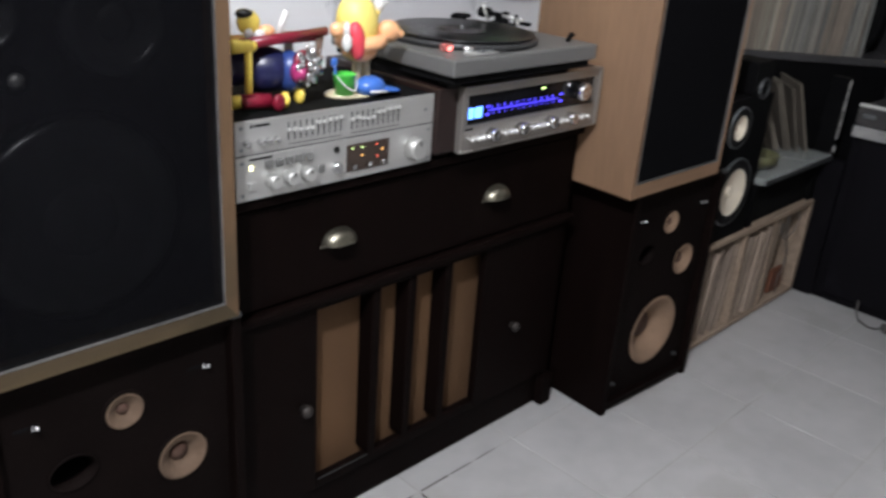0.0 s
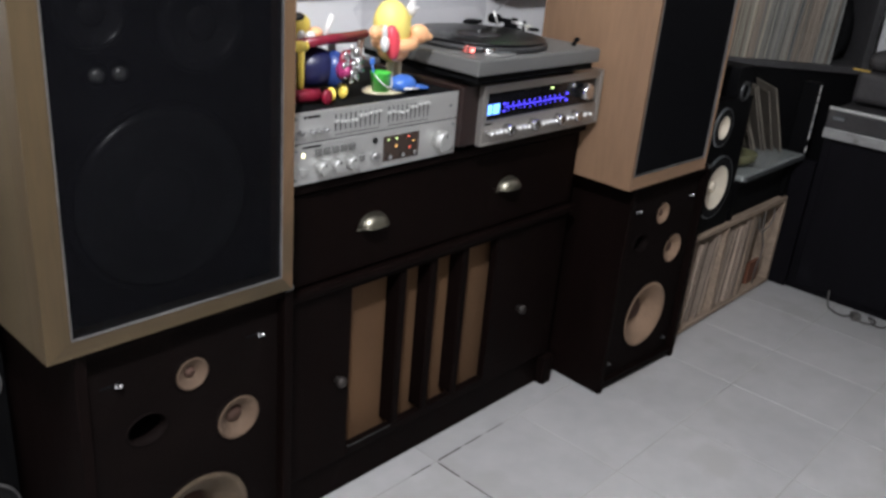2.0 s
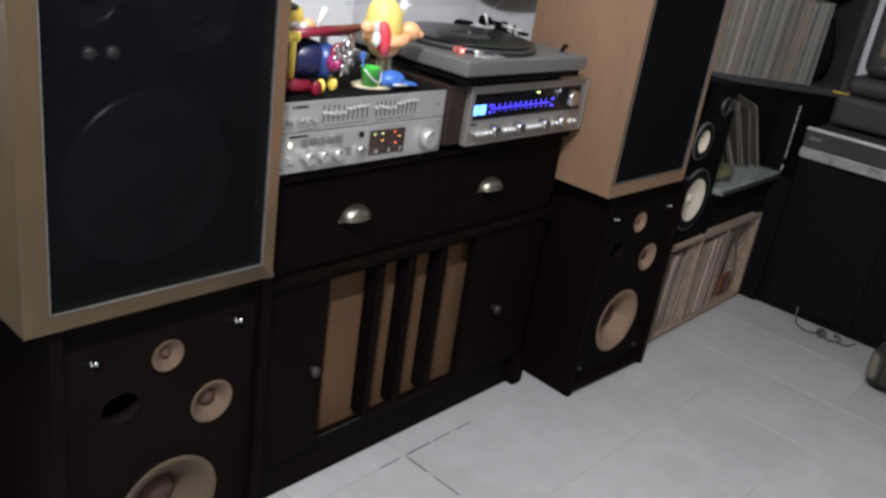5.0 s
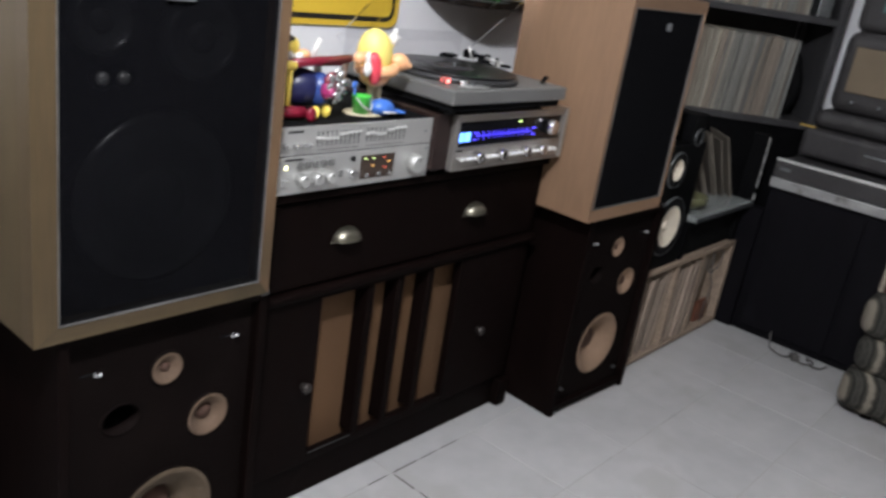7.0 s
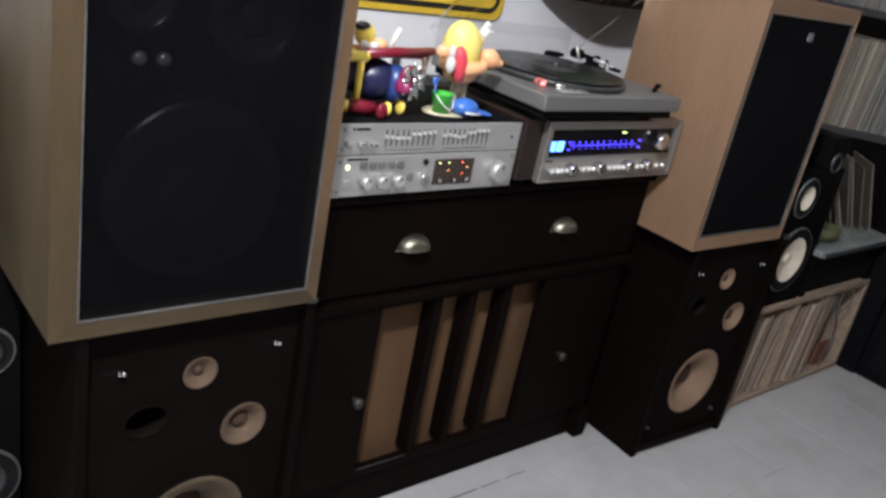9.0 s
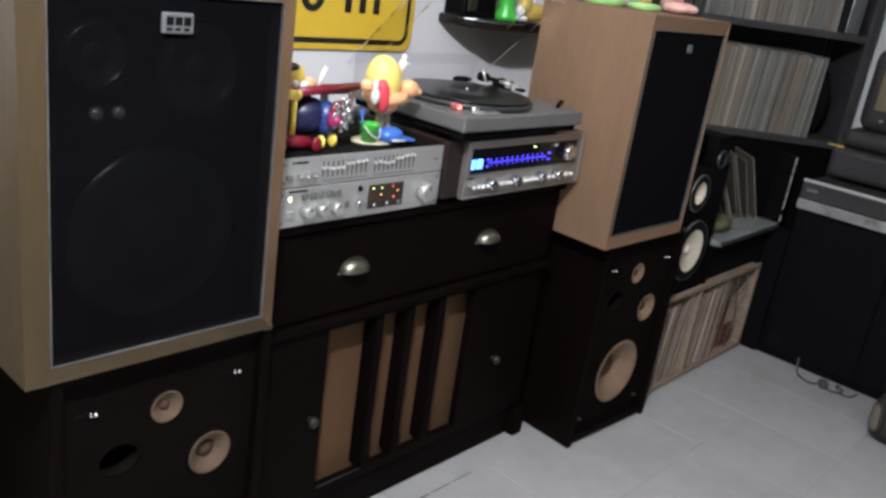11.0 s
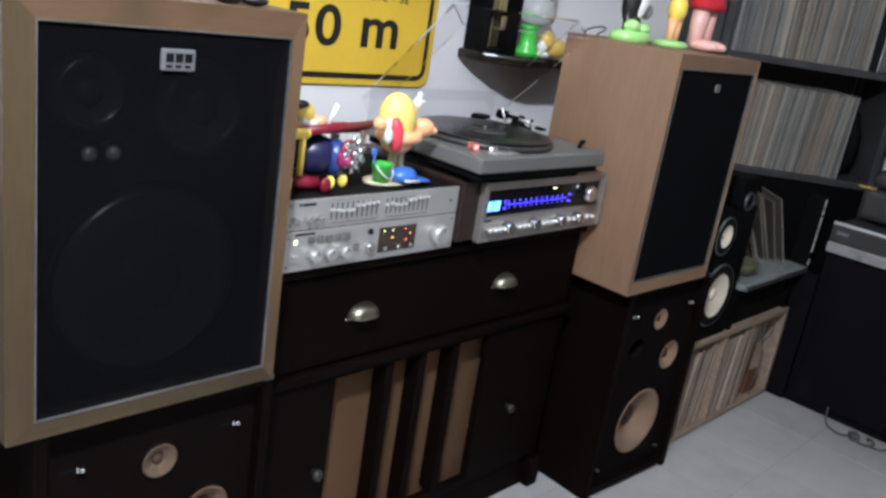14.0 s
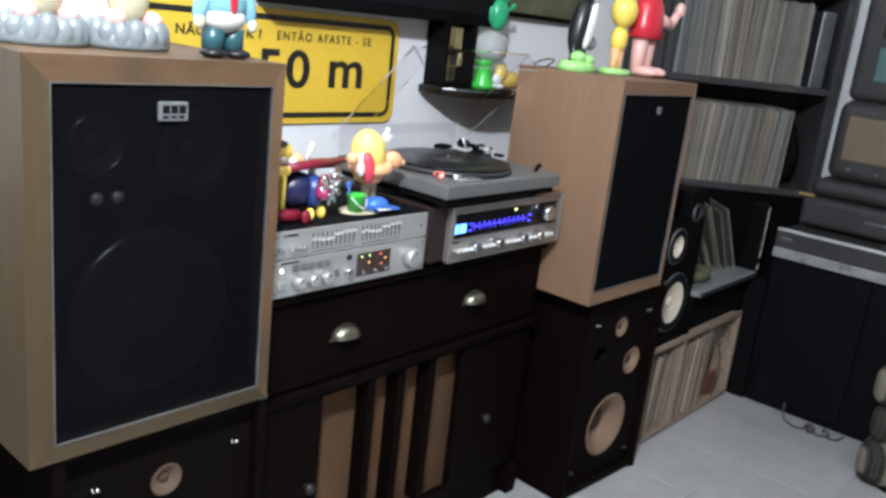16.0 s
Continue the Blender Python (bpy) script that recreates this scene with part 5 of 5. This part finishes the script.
sleeve_row(0.045, 0.553, 0.7985, 3)
sleeve_row(0.045, 0.560, 1.2085, 5)
sleeve_row(0.045, 0.600, 1.6015, 8)
case = solid("headphone_case", add_blob(add_blob(bmesh.new(), (0, 0, 0.13), (0.034, 0.05, 0.13)), (0.008, 0.0, 0.12), (0.034, 0.06, 0.10)), M_MATTE, "black rounded case standing beside the records", "case")
case.matrix_basis = RACK @ pose(0.622, 0.14, 0.7985)
stack = solid("grey_binder", boxed(0, 0.055, 0, 0.28, 0, 0.29, 0.003), M_RING, "grey binder standing beside the records", "binder")
stack.matrix_basis = RACK @ pose(0.600, 0.03, 1.2085)

# ---- crate of records on the floor ----
crate = thing("record_crate", (2.035, 1.005, 0), "weathered wooden crate with a divided front", "crate")
CW, CD, CH = 0.735, 0.33, 0.352
part("bottom_board", boxed(0, CW, 0, CD, 0.006, 0.022, 0.002), M_CRATE, crate)
part("top_board", boxed(0, CW, 0, CD, CH - 0.018, CH, 0.002), M_CRATE, crate)
part("side_board", boxed(0, 0.016, 0, CD, 0.0222, CH - 0.0182), M_CRATE, crate)
part("side_board", boxed(CW - 0.016, CW, 0, CD, 0.0222, CH - 0.0182), M_CRATE, crate)
part("back_board", boxed(0.0162, CW - 0.0162, CD - 0.01, CD, 0.0222, CH - 0.0182), M_CRATE, crate)
for x in (0.26, 0.46):
    part("divider", boxed(x, x + 0.014, 0.004, CD - 0.0105, 0.0222, CH - 0.0182), M_CRATE, crate)
rnd = random.Random(4)
for x0, n, step in ((0.022, 5, 0.044), (0.284, 4, 0.041), (0.482, 1, 0.02)):
    for i in range(n):
        me = mesh_of("record_sleeve", boxed(0, rnd.choice((0.008, 0.020, 0.030)), 0, 0.29, 0, 0.292 + rnd.uniform(-0.012, 0.006), 0.0006, 1), M_SLEEVE_ONE)
        ob = new("record_sleeve", me)
        ob.matrix_basis = pose(2.035 + x0 + i * step, 1.010 + rnd.uniform(0, 0.012), 0.0235, 0, rnd.uniform(3, 9), 0)
        tagged(ob, "worn record sleeve leaning in the crate", "record sleeve", "records in the crate")
red = solid("red_sleeve", boxed(0, 0.09, 0, 0.012, 0, 0.085, 0.001, 1), material("red_card", (0.15, 0.055, 0.030), 0.6, vary=0.3, scale=12), "red-brown card standing low in the crate", "card", at=(2.62, 1.03, 0.0235))
wire("hanging_wires", [(2.60, 1.012, 0.33), (2.585, 1.0, 0.25), (2.62, 0.998, 0.18), (2.60, 1.0, 0.10), (2.63, 1.01, 0.03)], 0.0025, M_CABLE)
tagged(bpy.data.objects["hanging_wires"], "tangled grey wire hanging in the crate", "wire")
loop = wire("wire_loop", [(2.56, 1.010, 0.31), (2.545, 0.998, 0.27), (2.60, 0.996, 0.262), (2.66, 1.0, 0.30), (2.675, 1.012, 0.325)], 0.0022, M_CABLE)
tagged(loop, "pale grey wire loop hanging in the crate", "wire")

ringed_speaker("monitor_speaker", (1.985, 1.015, 0.3525), 0.285, 0.30, 0.425, ((0.143, 0.150, 0.084, M_WCONE), (0.105, 0.345, 0.042, M_WCONE)),
               "black monitor speaker with cream cones on the crate")
horn = thing("horn_tweeter", (2.195, 1.012, 0.692), "small chrome-edged tweeter on a black block", "speaker")
part("block", boxed(-0.05, 0.05, 0.004, 0.10, 0.0855, 0.178, 0.004), M_BLACK, horn)
part("ring", turned([(0.030, 0), (0.030, 0.006), (0.024, 0.008), (0.022, 0.002)], (0.0, 0.004, 0.105), caps=(False, False)), M_KNOBMETAL, horn, "dull chrome ring")
part("dome", turned([(0.022, 0.0), (0.016, 0.005), (0.008, 0.008), (0.001, 0.009)], (0.0, 0.004, 0.105)), M_MATTE, horn)

low = thing("low_table", (2.285, 1.01, 0.3525), "black low bench on the crate holding a glass tray", "bench")
part("top", boxed(0, 0.485, 0, 0.36, 0.118, 0.140, 0.003), M_BLACK, low)
part("leg", boxed(0.004, 0.03, 0.004, 0.34, 0, 0.1178), M_BLACK, low)
part("leg", boxed(0.45, 0.48, 0.004, 0.34, 0, 0.1178), M_BLACK, low)
part("front", boxed(0.0305, 0.4495, 0.02, 0.03, 0, 0.1178), M_MATTE, low)
tray = thing("glass_tray", (2.287, 0.992, 0.4928), "thick clear glass tray with rounded rim", "tray")
part("plate", boxed(0, 0.50, 0, 0.34, 0, 0.022, 0.007, 3), clear("thick_glass", (0.42, 0.45, 0.44), 0.2, 1.45, 0.5), tray)
part("front_rim", boxed(0.004, 0.496, -0.006, -0.0005, 0.002, 0.020, 0.002, 1), M_RING, tray, "silvery rim")
M_SLEEVE_DULL = material("dull_sleeve_card", (0.13, 0.112, 0.09), 0.7, vary=0.3, scale=7, fine=60, bump=0.2, random_tint=0.4)
rnd = random.Random(9)
for i, (rx, lean) in enumerate(((0.165, -15), (0.184, -13), (0.195, -14), (0.222, -9), (0.236, -10), (0.262, -7), (0.296, -8))):
    me = mesh_of("leaning_record", boxed(0, rnd.choice((0.005, 0.008)), 0, 0.20, 0, 0.232 + rnd.uniform(-0.02, 0.01), 0.0006, 1), M_SLEEVE_DULL)
    ob = new("leaning_record", me)
    ob.matrix_basis = RACK @ pose(rx + 0.03, -0.285 + rnd.uniform(0, 0.02), 0.516, 0, lean - 9, 0)
    tagged(ob, "small worn record sleeve leaning on the glass tray", "record sleeve", "records on the tray")
solid("olive_bowl", turned([(0.04, 0), (0.065, 0.02), (0.07, 0.045), (0.064, 0.045), (0.04, 0.012), (0.001, 0.01)], (0, 0, 0), "z", 28), material("olive_glaze", (0.10, 0.10, 0.05), 0.3, vary=0.3, scale=20), "low olive glazed bowl on the glass tray", "bowl", at=(2.40, 1.085, 0.5155))
post = thing("marked_case", (2.795, 1.0, 0.4928), "narrow black upright case with white marks on its edge", "case")
part("case", boxed(0, 0.03, 0, 0.06, 0, 0.275, 0.002), M_BLACK, post)
z = 0.07
for ln in (0.035, 0.028, 0.012, 0.040, 0.022, 0.030):
    part("mark", boxed(0.008, 0.020, -0.0015, 0.0, z, z + ln), T_WHITE, post)
    z += ln + 0.006
part("mark", boxed(0.006, 0.022, -0.0015, 0.0, 0.022, 0.045), T_WHITE, post)

# ---- dark chest along the side wall ----
CX = 2.79
chest = thing("dark_chest", (CX, -0.75, 0), "long black wooden chest with a metal trim", "chest")
CL = 1.695
part("body", boxed(0.012, 0.655, 0, CL, 0.0, 0.589, 0.004), M_CHEST, chest)
part("end_panel", boxed(0.0, 0.05, CL + 0.0005, CL + 0.14, 0.0, 0.4925, 0.002, 1), M_CHEST, chest)
for i in range(5):
    y0 = 0.006 + i * 0.333
    part("door", boxed(0.0, 0.0115, y0, y0 + 0.325, 0.03, 0.579, 0.002, 1), M_CHEST, chest)
part("metal_trim", boxed(-0.006, 0.655, -0.002, CL + 0.004, 0.5895, 0.626, 0.003), M_TRIM, chest, "worn grey metal trim")
keys = thing("flat_organ", (CX + 0.004, -0.665, 0.6265), "flat black keyboard case with silver edge strip", "instrument")
part("case", boxed(0.0, 0.60, 0, 1.615, 0.0, 0.062, 0.004), M_DUSTY_HAZE, keys)
part("edge_strip", boxed(-0.004, 0.004, 0.001, 1.614, 0.0625, 0.074, 0.002, 1), M_BRIGHT, keys, "bright edge strip")
part("label_plate", boxed(-0.0035, -0.0002, 1.555, 1.595, 0.030, 0.042), M_RING, keys)
for y in (0.95, 1.0, 1.05):
    knob_ob = part("knob", turned([(0.012, 0), (0.012, 0.016), (0.009, 0.018), (0.001, 0.018)], (-0.0005, y - 0.35, 0.03), axis="x", steps=18), M_CHROME, keys)
lidbox = thing("record_player_case", (2.955, -0.35, 0.7015), "black record player case with a closed rounded lid", "record player")
part("body", boxed(0, 0.42, 0, 1.288, 0, 0.11, 0.02, 3), M_DUSTY_HAZE, lidbox)
part("lid", boxed(0.045, 0.414, 0.006, 1.282, 0.1105, 0.1825, 0.035, 5), M_DUSTY_HAZE, lidbox)
part("edge_strip", boxed(-0.003, -0.0003, 0.05, 1.05, 0.055, 0.062), M_RING, lidbox)
radio = thing("old_radio", (3.005, 0.117, 0.8845), "dark rounded tabletop radio with tan cloth front", "radio")
part("body", boxed(0.012, 0.24, 0, 0.785, 0, 0.30, 0.045, 5), M_DUSTY_HAZE, radio)
part("speaker_cloth", boxed(0.004, 0.016, 0.550, 0.735, 0.080, 0.245, 0.002, 1), M_RADIOCLOTH, radio, "tan woven cloth front")
part("divider", boxed(0.0, 0.016, 0.536, 0.5495, 0.074, 0.252, 0.002, 1), M_IVORY, radio, "ivory divider strip")
part("dial", boxed(0.006, 0.016, 0.10, 0.5375, 0.080, 0.245), M_DIAL, radio)
for y in (0.40, 0.50, 0.60, 0.70):
    part("push_button", turned([(0.006, 0), (0.006, 0.008), (0.001, 0.009)], (0.0125, y, 0.045), axis="x", steps=14), M_RING, radio)
upper = thing("teal_radio", (3.06, 0.10, 1.1845), "dark radio cabinet with a dim teal front standing on top", "radio")
part("body", boxed(0.01, 0.24, 0, 0.80, 0, 0.40, 0.03, 4), M_DUSTY_HAZE, upper)
part("front_panel", boxed(0.004, 0.011, 0.08, 0.72, 0.075, 0.20, 0.003, 1), M_TEAL, upper, "dim teal panel")
part("upper_panel", boxed(0.004, 0.011, 0.08, 0.72, 0.235, 0.34, 0.003, 1), M_DIAL, upper)
solid("yellow_tag", boxed(0, 0.012, 0, 0.06, 0, 0.006, 0.001, 1), toy_paint("ochre_plastic", (0.55, 0.36, 0.08)), "small ochre plastic tag lying on the keyboard case", "tag", at=(2.968, 0.900, 0.812))

# ---- striped armchair ----
def striped():
    m = bpy.data.materials.new("striped_upholstery")
    m.use_nodes = True
    n, l = m.node_tree.nodes, m.node_tree.links
    b = n["Principled BSDF"]
    b.inputs["Roughness"].default_value, b.inputs["Specular IOR Level"].default_value = 0.95, 0.15
    co, sep, sub = n.new("ShaderNodeTexCoord"), n.new("ShaderNodeSeparateXYZ"), n.new("ShaderNodeMath")
    sub.operation = "SUBTRACT"
    l.new(co.outputs["Object"], sep.inputs[0])
    l.new(sep.outputs[1], sub.inputs[0]), l.new(sep.outputs[0], sub.inputs[1])
    mul, sn = n.new("ShaderNodeMath"), n.new("ShaderNodeMath")
    mul.operation, sn.operation = "MULTIPLY", "SINE"
    mul.inputs[1].default_value = 2 * math.pi / 0.078
    l.new(sub.outputs[0], mul.inputs[0]), l.new(mul.outputs[0], sn.inputs[0])
    noise_t = n.new("ShaderNodeTexNoise")
    noise_t.inputs["Scale"].default_value = 55
    l.new(co.outputs["Object"], noise_t.inputs["Vector"])
    add = n.new("ShaderNodeMath")
    add.operation = "ADD"
    soft = n.new("ShaderNodeMath")
    soft.operation = "MULTIPLY"
    soft.inputs[1].default_value = 0.7
    l.new(noise_t.outputs["Fac"], soft.inputs[0])
    l.new(sn.outputs[0], add.inputs[0]), l.new(soft.outputs[0], add.inputs[1])
    ramp = n.new("ShaderNodeValToRGB")
    e = ramp.color_ramp.elements
    e[0].position, e[0].color = 0.0, (0.030, 0.029, 0.026, 1)
    e[1].position, e[1].color = 1.0, (0.19, 0.168, 0.136, 1)
    for p, c in ((0.14, (0.055, 0.052, 0.045, 1)), (0.30, (0.020, 0.020, 0.018, 1)), (0.52, (0.024, 0.023, 0.020, 1)), (0.64, (0.060, 0.055, 0.045, 1)), (0.78, (0.040, 0.038, 0.032, 1)), (0.86, (0.17, 0.150, 0.122, 1))):
        x = e.new(p)
        x.color = c
    mr = n.new("ShaderNodeMapRange")
    mr.inputs[1].default_value, mr.inputs[2].default_value = -0.75, 1.45
    l.new(add.outputs[0], mr.inputs[0]), l.new(mr.outputs[0], ramp.inputs[0]), l.new(ramp.outputs[0], b.inputs["Base Color"])
    bp = n.new("ShaderNodeBump")
    bp.inputs["Strength"].default_value, bp.inputs["Distance"].default_value = 0.6, 0.004
    l.new(noise_t.outputs["Fac"], bp.inputs["Height"]), l.new(bp.outputs[0], b.inputs["Normal"])
    return m


M_STRIPED = striped()
chair = thing("armchair", (2.435, -0.545, 0), "armchair with olive and beige striped rolled upholstery", "armchair")
for z0, z1, o in ((0.012, 0.158, 0.0), (0.146, 0.288, 0.016), (0.276, 0.425, -0.004)):
    bm = boxed(o, 0.44, 0, 0.985 - o * 0.6, z0, z1, 0.052, 6)
    for f in bm.faces:
        f.smooth = True
    part("cushion_roll", bm, M_STRIPED, chair)
bm = boxed(0.075, 0.41, 0.800, 0.978, 0.415, 0.618, 0.070, 6)
for f in bm.faces:
    f.smooth = True
arm = part("armrest", bm, M_STRIPED, chair)
bm = bmesh.new()
arch = [(0.882, 0.425), (0.882, 0.545)] + [(0.922 - 0.040 * math.cos(math.pi * i / 10), 0.545 + 0.040 * math.sin(math.pi * i / 10)) for i in range(1, 10)] + [(0.962, 0.545), (0.962, 0.425)]
fr = [bm.verts.new((0.058, y, z)) for y, z in arch]
bk = [bm.verts.new((0.085, y, z)) for y, z in arch]
bm.faces.new(fr), bm.faces.new(bk[::-1])
for i in range(len(arch)):
    bm.faces.new((fr[i], bk[i], bk[(i + 1) % len(arch)], fr[(i + 1) % len(arch)]))
bmesh.ops.recalc_face_normals(bm, faces=bm.faces)
part("arm_panel", bm, M_MAROON, arm, "maroon front panel of the armrest")
wire("piping", [(0.062, y, z) for y, z in arch[:-1]] + [(0.062, 0.962, 0.425)], 0.010, M_STRIPE, arm)
for x in (0.06, 0.38):
    for y in (0.08, 0.88):
        part("foot", add_rod(bmesh.new(), (x, y, 0), (x, y, 0.03), 0.02), M_DARKWOOD, chair)

# ---- wires on the floor ----
wire("floor_cable", [(2.778, 0.78, 0.05), (2.765, 0.77, 0.006), (2.715, 0.735, 0.005), (2.70, 0.69, 0.006), (2.755, 0.66, 0.008), (2.70, 0.63, 0.006), (2.72, 0.59, 0.012), (2.755, 0.62, 0.006), (2.71, 0.575, 0.006), (2.768, 0.55, 0.005)], 0.0035, M_CABLE)
tagged(bpy.data.objects["floor_cable"], "tangled grey cable lying on the tiles by the chest", "cable")
plug = solid("power_plug", add_rod(boxed(-0.02, 0.02, -0.014, 0.014, 0.0, 0.026, 0.006), (0.02, 0, 0.012), (0.04, 0, 0.008), 0.006), M_CABLE, "grey power plug lying on the tiles", "plug", at=(2.715, 0.655, 0.0005), rz=35)

# ---- floor tiles ----
M_DIRT = material("dark_joint_dirt", (0.075, 0.064, 0.054), 0.9, vary=0.4, scale=30, fine=200, bump=0.3)
PITCH, GAP = 0.315, 0.0038
tile_mesh = mesh_of("tile", boxed(-PITCH / 2 + GAP / 2, PITCH / 2 - GAP / 2, -PITCH / 2 + GAP / 2, PITCH / 2 - GAP / 2, -0.01, 0, 0.0006, 1), M_TILE)
for x0, x1, y0, y1 in ((0.990, 1.072, 1.0602, 1.0638), (1.085, 1.150, 1.0610, 1.0630), (1.168, 1.235, 1.0612, 1.0628), (0.900, 0.962, 1.0610, 1.0630),
                       (0.9803, 0.9837, 0.985, 1.054), (0.9810, 0.9830, 0.880, 0.965)):
    part("joint_dirt", boxed(x0, x1, y0, y1, -0.001, 0.0003), M_DIRT, floor)
for ix in range(-12, 8):
    for iy in range(-14, 1):
        t = new("tile", tile_mesh)
        t.parent = floor
        t.location = (0.982 + PITCH * (ix + 0.5), 1.062 + PITCH * (iy + 0.5), 0)
        t.rotation_euler = (0, 0, math.radians(90 * ((ix * 7 + iy * 3) % 4)))
